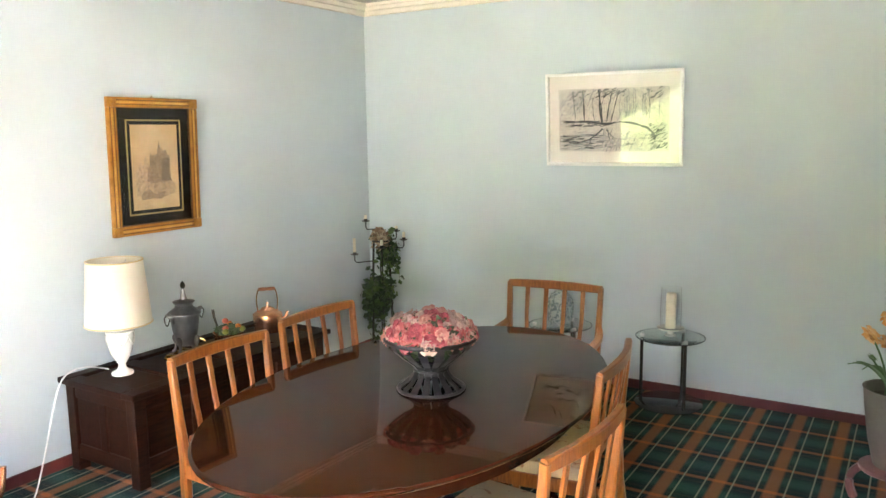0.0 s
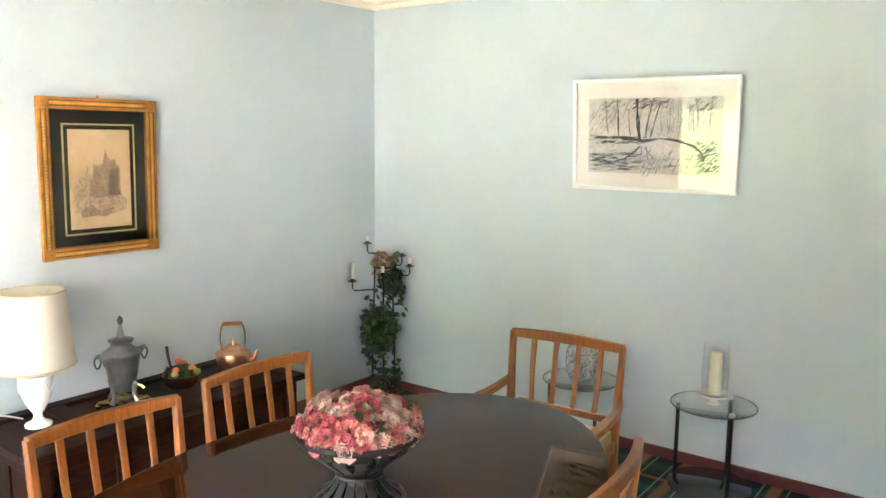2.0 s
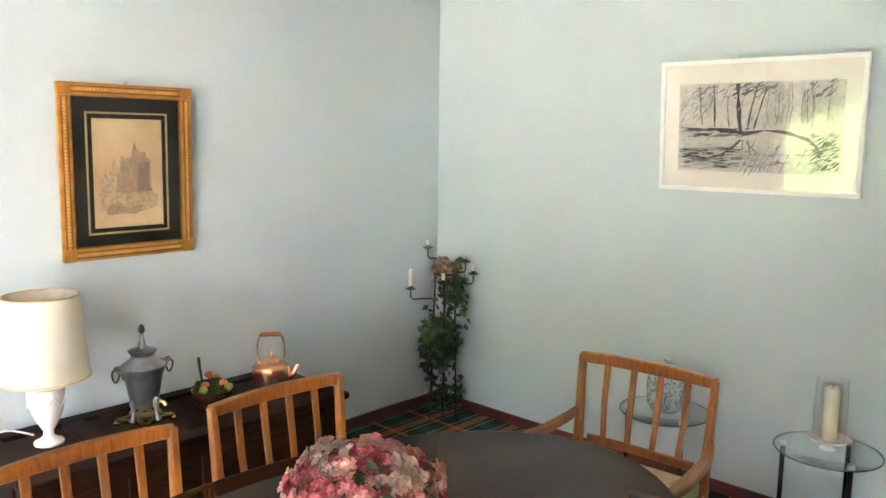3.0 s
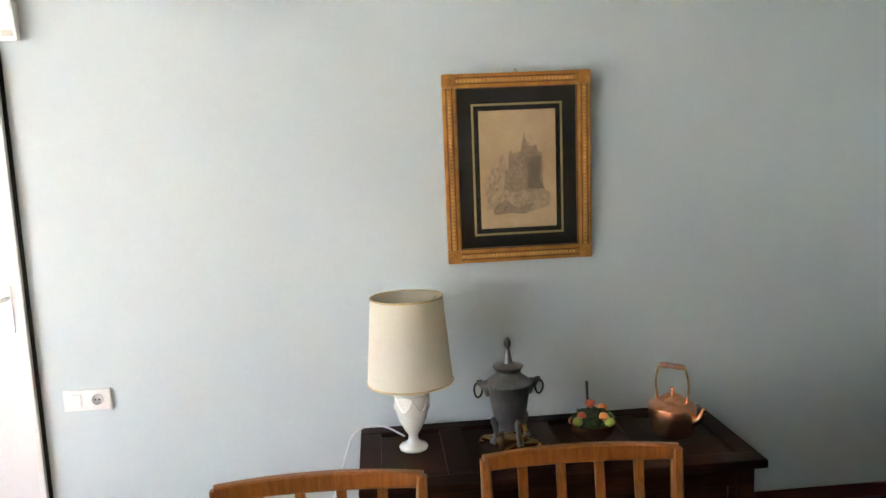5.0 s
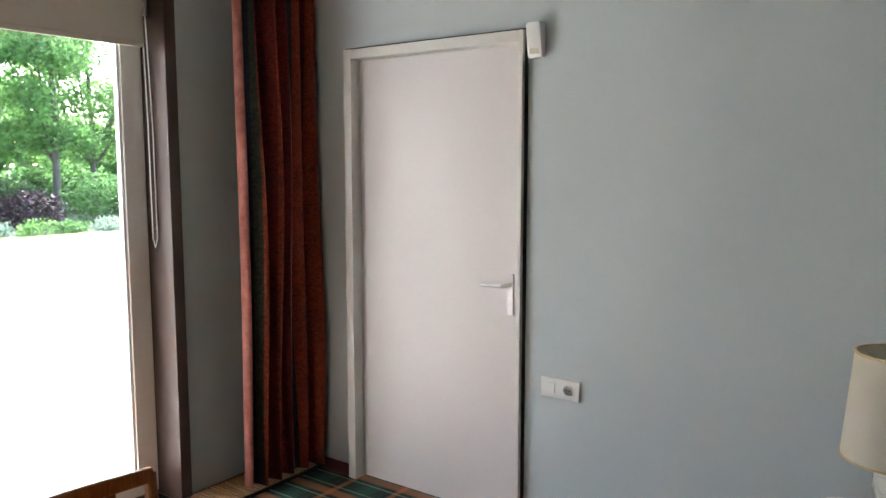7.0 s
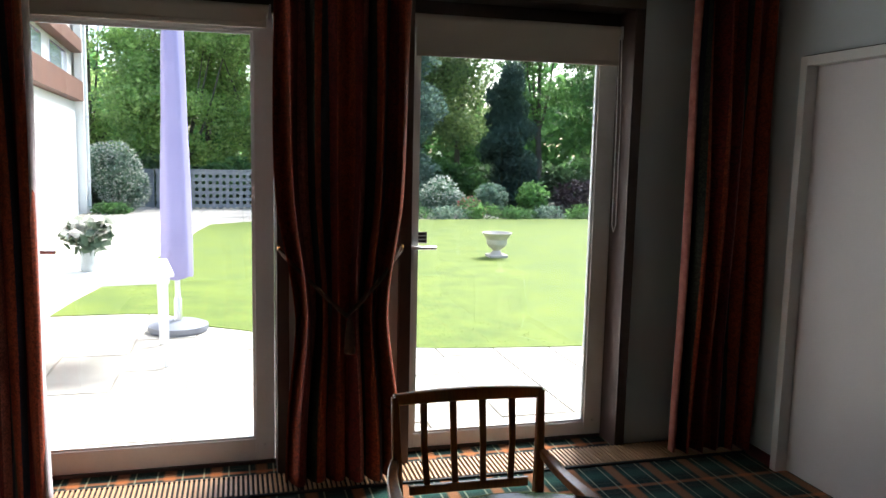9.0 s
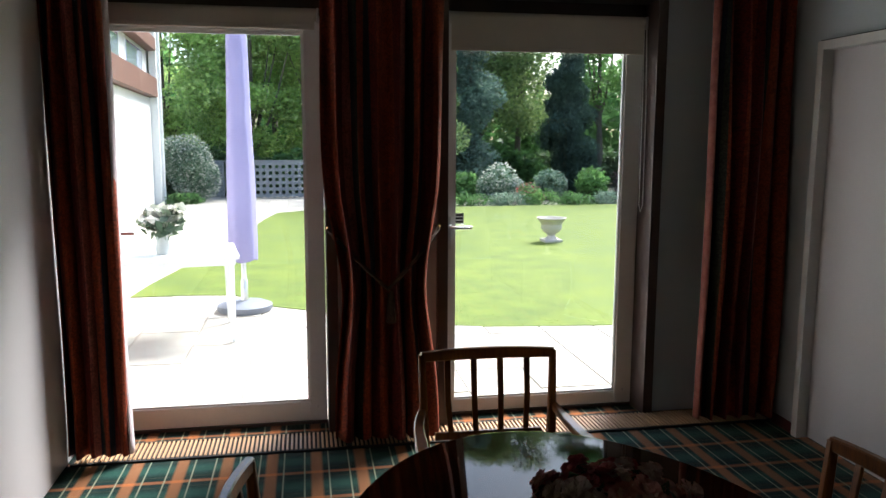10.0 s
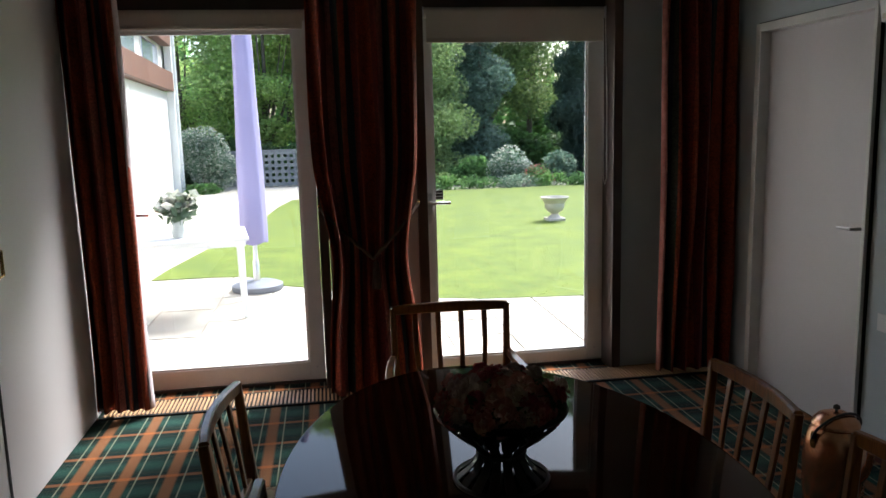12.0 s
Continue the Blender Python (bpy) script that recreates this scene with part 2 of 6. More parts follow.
def lathe(bm, profile, n=28, m=None, cap=True, arc=1.0):
    """A turned shape from (radius, height) pairs."""
    rings = []
    for r, z in profile:
        rings.append([bm.verts.new((r * math.cos(2 * math.pi * arc * i / n), r * math.sin(2 * math.pi * arc * i / n), z)) for i in range(n)])
    for a, c in zip(rings, rings[1:]):
        for i in range(n):
            j = (i + 1) % n
            bm.faces.new((a[i], a[j], c[j], c[i]))
    if cap:
        for ring in (rings[0], rings[-1]):
            bm.faces.new(ring)
    if m is not None:
        bmesh.ops.transform(bm, matrix=m, verts=[v for r in rings for v in r])
    return bm


def tube(bm, pts, r, n=8, flat=1.0):
    """A rod along points; r a number or one per point."""
    pts = [Vector(p) for p in pts]
    rs = r if isinstance(r, (list, tuple)) else [r] * len(pts)
    rings, side = [], None
    for i, p in enumerate(pts):
        d = (pts[min(i + 1, len(pts) - 1)] - pts[max(i - 1, 0)]).normalized()
        if side is None:
            side = d.cross(Vector((0, 0, 1)) if abs(d.z) < 0.9 else Vector((0, 1, 0))).normalized()
        side = (side - d * side.dot(d)).normalized()
        up = d.cross(side)
        rings.append([bm.verts.new(p + side * rs[i] * math.cos(2 * math.pi * k / n) + up * rs[i] * flat * math.sin(2 * math.pi * k / n)) for k in range(n)])
    for a, c in zip(rings, rings[1:]):
        for k in range(n):
            bm.faces.new((a[k], a[(k + 1) % n], c[(k + 1) % n], c[k]))
    bm.faces.new(rings[0])
    bm.faces.new(rings[-1])
    return bm


def sweep(bm, pts, wide, tall, across=(0, 0, 1)):
    """A bar of rectangular section along points; wide and tall numbers or one per point."""
    pts = [Vector(p) for p in pts]
    rings = []
    for i, p in enumerate(pts):
        d = (pts[min(i + 1, len(pts) - 1)] - pts[max(i - 1, 0)]).normalized()
        s = d.cross(Vector(across)).normalized()
        u = s.cross(d).normalized()
        w = wide[i] if isinstance(wide, (list, tuple)) else wide
        h = tall[i] if isinstance(tall, (list, tuple)) else tall
        c = min(w, h) * 0.18
        corner = [(-w / 2, -h / 2 + c), (-w / 2 + c, -h / 2), (w / 2 - c, -h / 2), (w / 2, -h / 2 + c), (w / 2, h / 2 - c), (w / 2 - c, h / 2), (-w / 2 + c, h / 2), (-w / 2, h / 2 - c)]
        rings.append([bm.verts.new(p + s * a + u * b) for a, b in corner])
    for a, c in zip(rings, rings[1:]):
        for k in range(8):
            bm.faces.new((a[k], a[(k + 1) % 8], c[(k + 1) % 8], c[k]))
    bm.faces.new(rings[0])
    bm.faces.new(rings[-1])
    return bm


def bez(a, b, c, n=8):
    a, b, c = Vector(a), Vector(b), Vector(c)
    return [(1 - t) ** 2 * a + 2 * t * (1 - t) * b + t * t * c for t in (i / n for i in range(n + 1))]


def struct(name, bm, material, label, category):
    return tagged(part(name, bm, material), label, category, kind="structure")


# ---- the room ----
XE, YN, YS, ZC = 3.72, 5.115, 0.04, 2.46  # east wall, north wall, inner face of the window wall, ceiling
D0, D1, DZ = 0.488, 1.448, 2.05            # the white door's frame
WA, WB, WY = (0.625, 1.879), (2.403, 3.623), -0.13  # the two door openings and the plane of their leaves
bm = boxed(-0.2, 0, YS - 0.4, D0, 0, ZC)
box(bm, -0.2, 0, D1, YN, 0, ZC)
box(bm, -0.2, 0, D0, D1, DZ, ZC)
struct("wall_west", bm, WALL, "pale blue-green painted wall with a white door", "wall")
struct("wall_north", boxed(-0.2, XE + 0.2, YN, YN + 0.2, 0, ZC), WALL, "pale blue-green painted wall behind glass side tables", "wall")
struct("wall_east", boxed(XE, XE + 0.2, -0.38, YN, 0, ZC), DOORPAINT, "plain white painted wall panel beside the striped curtain", "wall")
bm = boxed(0, WA[0], -0.33, YS, -0.15, ZC)
box(bm, WA[1], WB[0], -0.33, YS, -0.15, ZC)
box(bm, WB[1], XE, -0.33, YS, -0.15, ZC)
box(bm, WA[0], WA[1], -0.33, YS, 2.37, ZC)
box(bm, WB[0], WB[1], -0.33, YS, 2.37, ZC)
struct("wall_south", bm, WALL, "pale painted window wall with two glazed garden doors", "wall")
bm = boxed(-0.2, XE + 0.2, YS, YN, -0.12, 0)
box(bm, WA[0], WA[1], -0.16, YS, -0.12, 0)
box(bm, WB[0], WB[1], -0.16, YS, -0.12, 0)
struct("floor", bm, CARPET, "green and navy tartan carpet with orange stripes", "carpet")
struct("ceiling", boxed(-0.2, XE + 0.2, -0.35, YN + 0.2, ZC, ZC + 0.15), CEIL, "beige painted ceiling", "ceiling")
bm = bmesh.new()
for k, (d, h) in enumerate(((0.03, 0.075), (0.06, 0.045), (0.085, 0.02))):
    z0 = ZC - h
    box(bm, 0, d, YS + 0.2, YN, z0, ZC - (0.045, 0.02, 0.0)[k])
    box(bm, d, XE, YN - d, YN, z0, ZC - (0.045, 0.02, 0.0)[k])
struct("cornice", bm, CORNICE, "cream moulded cornice under the ceiling", "cornice")
bm = boxed(0, 0.015, D1 + 0.01, YN, 0, 0.055, 0.003)
box(bm, 0.015, XE, YN - 0.015, YN, 0, 0.055, 0.003)
box(bm, 0, 0.015, YS, D0 - 0.005, 0, 0.055, 0.003)
struct("baseboard", bm, BASEBOARD, "dark red low baseboard along the walls", "baseboard")

# white flush door in its frame
door = tagged(new("door_1"), "white flush interior door with a steel lever handle, closed", "door", kind="structure")
bm = boxed(-0.13, 0.03, D0, D0 + 0.045, 0, DZ, 0.004)
box(bm, -0.13, 0.03, D1 - 0.026, D1 - 0.004, 0, DZ, 0.004)
box(bm, -0.13, 0.03, D0 + 0.045, D1 - 0.026, DZ - 0.045, DZ, 0.004)
part("door_frame", bm, FRAMEPAINT, door)
part("leaf", boxed(-0.07, -0.03, D0 + 0.047, D1 - 0.028, 0.008, DZ - 0.047, 0.002), DOORPAINT, door)
# dark strip paints the shadow line round the frame, no gap is left open
bm = boxed(-0.01, 0.012, D1 - 0.004, D1 + 0.006, 0, DZ)
box(bm, -0.01, 0.012, D0, D1, DZ, DZ + 0.006)
part("shadow_gap", bm, GAPSHADE, door, "dark strip painted as the shadow line between frame and wall")
part("back_plate", boxed(-0.03, -0.022, 1.352, 1.38, 0.9, 1.075, 0.003), STEEL, door, "satin steel back plate")
handle = part("lever_handle", tube(bmesh.new(), [(-0.025, 1.366, 1.03), (0.025, 1.366, 1.03), (0.035, 1.358, 1.03), (0.037, 1.262, 1.027)], [0.009, 0.009, 0.009, 0.006]), STEEL, door, "steel lever", True)

# garden doors: leaf, pane, blind, lining
def garden_door(name, x0, x1, gx0, gx1, gz0, gz1, handle_x, swing):
    w = tagged(new(name), "white framed glazed garden door, closed, seen against daylight", "glass door", kind="structure")
    w.location.y = WY
    bm = boxed(x0, gx0, -0.03, 0.03, 0.02, 2.185, 0.004)
    box(bm, gx1, x1, -0.03, 0.03, 0.02, 2.185, 0.004)
    box(bm, gx0, gx1, -0.028, 0.028, 0.02, gz0, 0.004)
    box(bm, gx0, gx1, -0.028, 0.028, gz1, 2.183, 0.004)
    part("sash", bm, WINWHITE, w)
    bm = bmesh.new()
    for a in ((gx0, gx0 + 0.012, gz0, gz1), (gx1 - 0.012, gx1, gz0, gz1), (gx0 + 0.012, gx1 - 0.012, gz0, gz0 + 0.012), (gx0 + 0.012, gx1 - 0.012, gz1 - 0.012, gz1)):
        box(bm, a[0], a[1], 0.006, 0.02, a[2], a[3])
    part("glazing_bead", bm, WINWHITE, w)
    pane = part("pane", boxed(gx0 + 0.001, gx1 - 0.001, -0.004, 0.004, gz0 + 0.001, gz1 - 0.001), GLASS, w, "clear glass")
    pane.visible_shadow = False
    part("threshold", boxed(x0, x1, -0.08, 0.03, -0.02, 0.015, 0.003), BROWNJOIN, w, "dark timber sill")
    part("handle_plate", boxed(handle_x - 0.014, handle_x + 0.014, 0.03, 0.037, 0.96, 1.14, 0.003), STEEL, w)
    part("lever_handle", tube(bmesh.new(), [(handle_x, 0.035, 1.085), (handle_x, 0.075, 1.085), (handle_x + swing * 0.012, 0.083, 1.085), (handle_x + swing * 0.12, 0.083, 1.083)], 0.009), STEEL, w, smooth=True)
    part("screw_cap", lathe(bmesh.new(), [(0.007, 0), (0.006, 0.004)], 10, pose(x0 + 0.05, 0.03, 0.1, -90)), STEEL, w)
    bm = boxed(x0 - 0.06, x0 - 0.004, -0.06, 0.2, 0.0, 2.3, 0.004)
    box(bm, x1 + 0.004, x1 + 0.06, -0.06, 0.2, 0.0, 2.3, 0.004)
    box(bm, x0 - 0.06, x1 + 0.06, -0.06, 0.2, 2.3, 2.375, 0.004)
    box(bm, x0 - 0.004, x1 + 0.004, -0.06, 0.035, 2.19, 2.298)
    part("lining", bm, BROWNJOIN, w, "dark brown timber lining")
    return w


garden_door("window_1", 2.465, 3.563, 2.557, 3.514, 0.13, 2.1, 3.54, -1)
garden_door("window_2", 0.687, 1.817, 0.787, 1.759, 0.095, 2.08, 1.788, -1)


def roller_blind(x0, x1, z0, z1):
    b = thing("roller_blind", "rolled-up beige fabric roller blind above a glazed door", "blind", pose(0, WY, 0))
    part("roll", tube(bmesh.new(), [(x0, 0.075, z1 - 0.03), (x1, 0.075, z1 - 0.03)], 0.032, 16), BLIND, b, smooth=True)
    part("fabric", boxed(x0 + 0.01, x1 - 0.01, 0.104, 0.107, z0, z1 - 0.03), BLIND, b)
    part("bottom_bar", boxed(x0 + 0.01, x1 - 0.01, 0.1, 0.112, z0 - 0.012, z0 + 0.012, 0.003), BLIND, b)
    for x in (x0 - 0.012, x1 + 0.002):
        part("bracket", boxed(x, x + 0.01, 0.036, 0.11, z1 - 0.065, z1, 0.002), STEEL, b)
    return b


roller_blind(2.487, 3.542, 2.12, 2.215)
b2 = roller_blind(0.712, 1.8, 2.035, 2.225)
bm = tube(bmesh.new(), [(0.715, 0.09, 2.19), (0.712, 0.1, 1.7), (0.71, 0.1, 1.2), (0.7, 0.1, 1.16), (0.688, 0.1, 1.2), (0.69, 0.1, 1.7), (0.7, 0.09, 2.19)], 0.003, 6)
part("bead_chain", bm, CABLE, b2, "white bead chain loop")

# convector grille let into the floor
grille = thing("floor_grille", "long slatted timber convector grille let into the carpet", "floor grille", pose(0, WY, 0))
# frame bars, and a near-black sheet painting the trench's shade under the slats
part("grille_frame", box(box(boxed(0.02, 3.7, 0.175, 0.19, 0.0, 0.01), 0.02, 3.7, 0.4, 0.415, 0.0, 0.01), 0.02, 3.7, 0.19, 0.4, 0.0, 0.003), GAPSHADE, grille)
SLATWOOD = wood("grille_wood", (0.32, 0.17, 0.08), (0.52, 0.31, 0.16), 0.45)
slat = boxed(0, 0.011, 0.19, 0.4, 0.003, 0.014, 0.002)
first = part("slat", slat, SLATWOOD, grille)
first.location.x = 0.03
for i in range(1, 165):
    s2 = first.copy()
    s2.location.x = 0.03 + i * 0.0222
    scene.collection.objects.link(s2)
for i in (1.15, 2.36):
    part("grille_joint", boxed(i, i + 0.012, 0.19, 0.4, 0.004, 0.0145), GAPSHADE, grille)

# ---- curtains ----


def curtain(name, label, x0, x1, yc, folds, shape, depth=0.05, seed=1, top=2.43, lining=0, lining_cloth=None):
    """A hanging curtain; shape(z) gives (left, right) as shares of its width."""
    rng = random.Random(seed)
    ph = [rng.uniform(-0.7, 0.7) for _ in range(folds + 2)]
    nu, nz = folds * 12, 40
    bm = bmesh.new()
    uvl = bm.loops.layers.uv.new("UVMap")
    grid = []
    for j in range(nz + 1):
        z = 0.036 + (top - 0.036) * j / nz
        a, b = shape(z)
        row, run, prev = [], 0.0, None
        for i in range(nu + 1):
            u = i / nu
            k = u * folds
            amp = depth * (0.75 + 0.35 * math.sin(k * 1.7 + seed)) * (0.8 + 0.3 * math.sin(z * 1.3 + ph[int(k)]))
            x = x0 + (x1 - x0) * (a + (b - a) * u) + 0.012 * math.sin(2 * math.pi * k + 1.2) * math.sin(z * 2 + seed)
            y = yc + amp * math.sin(2 * math.pi * k + 0.35 * math.sin(z * 2.1 + ph[int(k)])) + 0.01 * math.sin(z * 3 + k)
            v = bm.verts.new((x, y, z))
            row.append((v, u * folds * 0.21, z))
        grid.append(row)
    for r0, r1 in zip(grid, grid[1:]):
        for p, q, r, s in zip(r0, r0[1:], r1[1:], r1):
            f = bm.faces.new((p[0], q[0], r[0], s[0]))
            for lp, src in zip(f.loops, (p, q, r, s)):
                lp[uvl].uv = (src[1], src[2])
    c = thing(name, label, "curtain")
    cloth = part("cloth", bm, CURTAIN, c, smooth=True)
    mod = cloth.modifiers.new("thick", "SOLIDIFY")
    mod.thickness = 0.004
    if lining:
        bm = bmesh.new()
        prev = None
        for j in range(nz + 1):
            z = 0.04 + (top - 0.04) * j / nz
            a, b = shape(z)
            xe = x0 + (x1 - x0) * (a if lining < 0 else b)
            wave = 0.006 * math.sin(z * 2.6 + seed)
            cur = [bm.verts.new((xe + lining * (k * 0.008 + wave), yc + 0.02 - 0.017 * k + 0.008 * math.sin(k * 2 + z), z)) for k in range(3)]
            if prev:
                for k in range(2):
                    bm.faces.new((prev[k], prev[k + 1], cur[k + 1], cur[k]))
            prev = cur
        edge = part("lining", bm, lining_cloth, c, "pale lining at the curtain's edge", True)
        edge.modifiers.new("thick", "SOLIDIFY").thickness = 0.003
    tube_bm = tube(bmesh.new(), [(x0 - 0.02, yc, top + 0.012), (x1 + 0.02, yc, top + 0.012)], 0.011, 10)
    part("rail", tube_bm, BROWNJOIN, c, smooth=True)
    return c


ROSELINING = plain("rose_lining", (0.2, 0.05, 0.04), (0.34, 0.12, 0.09), 25, 0.8, fine=300)
LILACLINING = plain("lilac_lining", (0.4, 0.33, 0.36), (0.55, 0.48, 0.5), 25, 0.8, fine=300)


def straight(z):
    return 0.0, 1.0


def pinched(z):
    w = 1 - 0.2 * math.exp(-((z - 0.85) / 0.4) ** 2) - (0.1 if z < 0.8 else 0.1 * max(0, 1 - (z - 0.8) / 0.5))
    return 0.5 - w / 2, 0.5 + w / 2


def flared(z):
    return -0.06 * (2.4 - z) / 2.4, 1.0


curtain("curtain", "heavy striped red and navy curtain beside the white door", 0.02, 0.45, 0.27, 5, straight, 0.06, 2, lining=1, lining_cloth=ROSELINING)
middle = curtain("curtain", "striped red curtain between glazed doors, held by a rope tie", 1.88, 2.475, 0.24, 6, pinched, 0.06, 5)
curtain("curtain", "heavy striped red curtain beside the white wall panel", 3.445, 3.712, 0.25, 4, flared, 0.045, 9, lining=-1, lining_cloth=LILACLINING)
ROPE = plain("rope", (0.035, 0.016, 0.01), (0.1, 0.05, 0.022), 60, 0.8, fine=200)
rope = bez((2.43, 0.2, 1.11), (2.3, 0.38, 0.98), (2.144, 0.365, 0.83), 8) + bez((2.144, 0.365, 0.83), (1.99, 0.38, 0.98), (1.862, 0.2, 1.11), 8)[1:]
tie = thing("curtain_tie", "twisted brown and gold rope curtain tie with a tassel", "curtain tie", pose(0.025, WY + 0.09, 0))
for k in range(2):
    pts = [p + Vector((0, 0.006 * math.cos(i * 1.5 + k * math.pi), 0.006 * math.sin(i * 1.5 + k * math.pi))) for i, p in enumerate(rope)]
    part("cord", tube(bmesh.new(), pts, 0.008, 7), ROPE, tie, smooth=True)
part("tassel", lathe(bmesh.new(), [(0.006, 0.0), (0.016, -0.02), (0.014, -0.04), (0.02, -0.05), (0.026, -0.15), (0.024, -0.16)], 14, pose(2.13, 0.37, 0.82)), ROPE, tie, smooth=True)
for x in (2.43, 1.862):
    part("hook", tube(bmesh.new(), [(x, 0.08, 1.11), (x, 0.2, 1.11), (x, 0.215, 1.125)], 0.006), BRASS, tie)

# ---- dining table and chairs ----
TX, TY, TZ, RX, RY = 1.985, 2.8, 0.688, 0.585, 0.925
table = thing("dining_table", "polished dark mahogany oval dining table", "table", pose(TX, TY, 0))
bm = bmesh.new()
prof = [(0.0, TZ - 0.03), (0.92, TZ - 0.03), (0.965, TZ - 0.028), (0.985, TZ - 0.02), (0.998, TZ - 0.012), (1.0, TZ - 0.006), (0.994, TZ - 0.001), (0.985, TZ), (0.0, TZ)]
n, rings = 96, []
for s, z in prof[1:-1]:
    rings.append([bm.verts.new((RX * s * math.cos(2 * math.pi * i / n), RY * s * math.sin(2 * math.pi * i / n), z)) for i in range(n)])
for a, c in zip(rings, rings[1:]):
    for i in range(n):
        bm.faces.new((a[i], a[(i + 1) % n], c[(i + 1) % n], c[i]))
bm.faces.new(rings[0])
bm.faces.new(rings[-1])
part("tabletop", bm, TABLEWOOD, table, "glossy mahogany top", True)
bm = bmesh.new()
lo = [bm.verts.new((0.86 * RX * math.cos(2 * math.pi * i / n), 0.86 * RY * math.sin(2 * math.pi * i / n), TZ - 0.1)) for i in range(n)]
hi = [bm.verts.new((v.co.x, v.co.y, TZ - 0.031)) for v in lo]
for i in range(n):
    bm.faces.new((lo[i], lo[(i + 1) % n], hi[(i + 1) % n], hi[i]))
bm.faces.new(lo)
part("apron", bm, TABLEWOOD, table, smooth=True)
for y in (-0.45, 0.45):
    ped = part("pedestal", lathe(bmesh.new(), [(0.07, 0.12), (0.085, 0.16), (0.05, 0.24), (0.045, 0.34), (0.075, 0.46), (0.06, 0.55), (0.1, TZ - 0.1)], 24, pose(0, y, 0)), TABLEWOOD, table, smooth=True)
    for a in (35, 145, 215, 325):
        c, s = math.cos(radians(a)), math.sin(radians(a))
        part("foot", sweep(bmesh.new(), bez((0.05 * c, y + 0.05 * s, 0.2), (0.2 * c, y + 0.2 * s, 0.2), (0.3 * c, y + 0.3 * s, 0.02), 7), 0.05, 0.04), TABLEWOOD, table)


def chair(name, label, arms, m, half=0.232, top=0.8):
    """Slatted back chair that faces its own +y."""
    c = thing(name, label, "chair", m, "chairs round the table")
    sy = -0.21

    def back(x, z):
        return Vector((x, sy - 0.035 * max(0, z - 0.42) / 0.38 - 0.028 * (1 - (x / half) ** 2) * max(0, z - 0.42) / 0.38, z))

    for s in (-1, 1):
        pts = [(s * half * 0.93, sy - 0.045, 0.0), (s * half * 0.94, sy - 0.01, 0.25), back(s * half * 0.95, 0.44), back(s * half * 0.97, 0.6), back(s * half * 0.985, top - 0.012)]
        part("back_post", sweep(bmesh.new(), pts, [0.03, 0.032, 0.034, 0.028, 0.024], [0.034, 0.036, 0.036, 0.03, 0.026], (0, 1, 0)), CHAIRWOOD, c)
        part("front_leg", sweep(bmesh.new(), [(s * half * 0.97, 0.2, 0.0), (s * half * 0.97, 0.2, 0.4)], [0.026, 0.036], [0.026, 0.036], (0, 1, 0)), CHAIRWOOD, c)
        part("side_rail", boxed(s * half * 0.95 - 0.011, s * half * 0.95 + 0.011, sy + 0.01, 0.19, 0.36, 0.41, 0.003), CHAIRWOOD, c)
        part("stretcher", boxed(s * half * 0.94 - 0.008, s * half * 0.94 + 0.008, sy + 0.0, 0.19, 0.16, 0.185, 0.003), CHAIRWOOD, c)
    part("front_rail", boxed(-half * 0.9, half * 0.9, 0.19, 0.212, 0.355, 0.41, 0.003), CHAIRWOOD, c)
    xs = [half * (-1 + 2 * i / 10) for i in range(11)]
    part("top_rail", sweep(bmesh.new(), [back(x, top - 0.02) for x in xs], 0.024, [0.036 + 0.008 * (1 - (x / half) ** 2) for x in xs]), CHAIRWOOD, c)
    part("lower_rail", sweep(bmesh.new(), [back(x, 0.485) for x in xs[1:-1]], 0.018, 0.03), CHAIRWOOD, c)
    for i in range(4):
        x = half * (-0.6 + 0.4 * i)
        part("slat", sweep(bmesh.new(), [back(x * 0.94, 0.49), back(x, 0.62), back(x, top - 0.03)], [0.02, 0.021, 0.024], 0.011, (0, 1, 0)), CHAIRWOOD, c)
    bm = boxed(-half * 0.96, half * 0.96, sy + 0.02, 0.225, 0.4, 0.455, 0.022)
    for v in bm.verts:
        v.co.z += 0.018 * max(0, 1 - (v.co.x / half) ** 2) if v.co.z > 0.43 else 0
        v.co.x *= 1 + 0.06 * (v.co.y + 0.2)
    part("seat", bm, SEATCLOTH, c, "cream floral upholstered seat", True)
    if arms:
        for s in (-1, 1):
            p0 = back(s * half * 0.98, 0.585)
            pts = bez(p0, p0 + Vector((s * 0.03, 0.05, -0.04)), (s * (half + 0.03), 0.0, 0.55), 6) + bez((s * (half + 0.03), 0.0, 0.55), (s * (half + 0.045), 0.12, 0.558), (s * (half + 0.02), 0.2, 0.545), 5)[1:]
            part("armrest", sweep(bmesh.new(), pts, [0.026, 0.03, 0.034, 0.036, 0.038, 0.04, 0.042, 0.044, 0.046, 0.044, 0.036, 0.03][: len(pts)], 0.026), CHAIRWOOD, c, smooth=True)
            part("arm_post", sweep(bmesh.new(), bez((s * half * 0.98, 0.15, 0.38), (s * half, 0.2, 0.47), (s * (half + 0.025), 0.15, 0.545), 6), 0.026, 0.028, (0, 1, 0)), CHAIRWOOD, c)
    return c


def chair_at(bx, by, face):
    """A pose whose back, at its top, stands over (bx, by), for a chair that faces the angle face."""
    f = radians(face)
    return pose(bx + 0.26 * math.cos(f), by + 0.26 * math.sin(f), 0, 0, 0, face - 90)


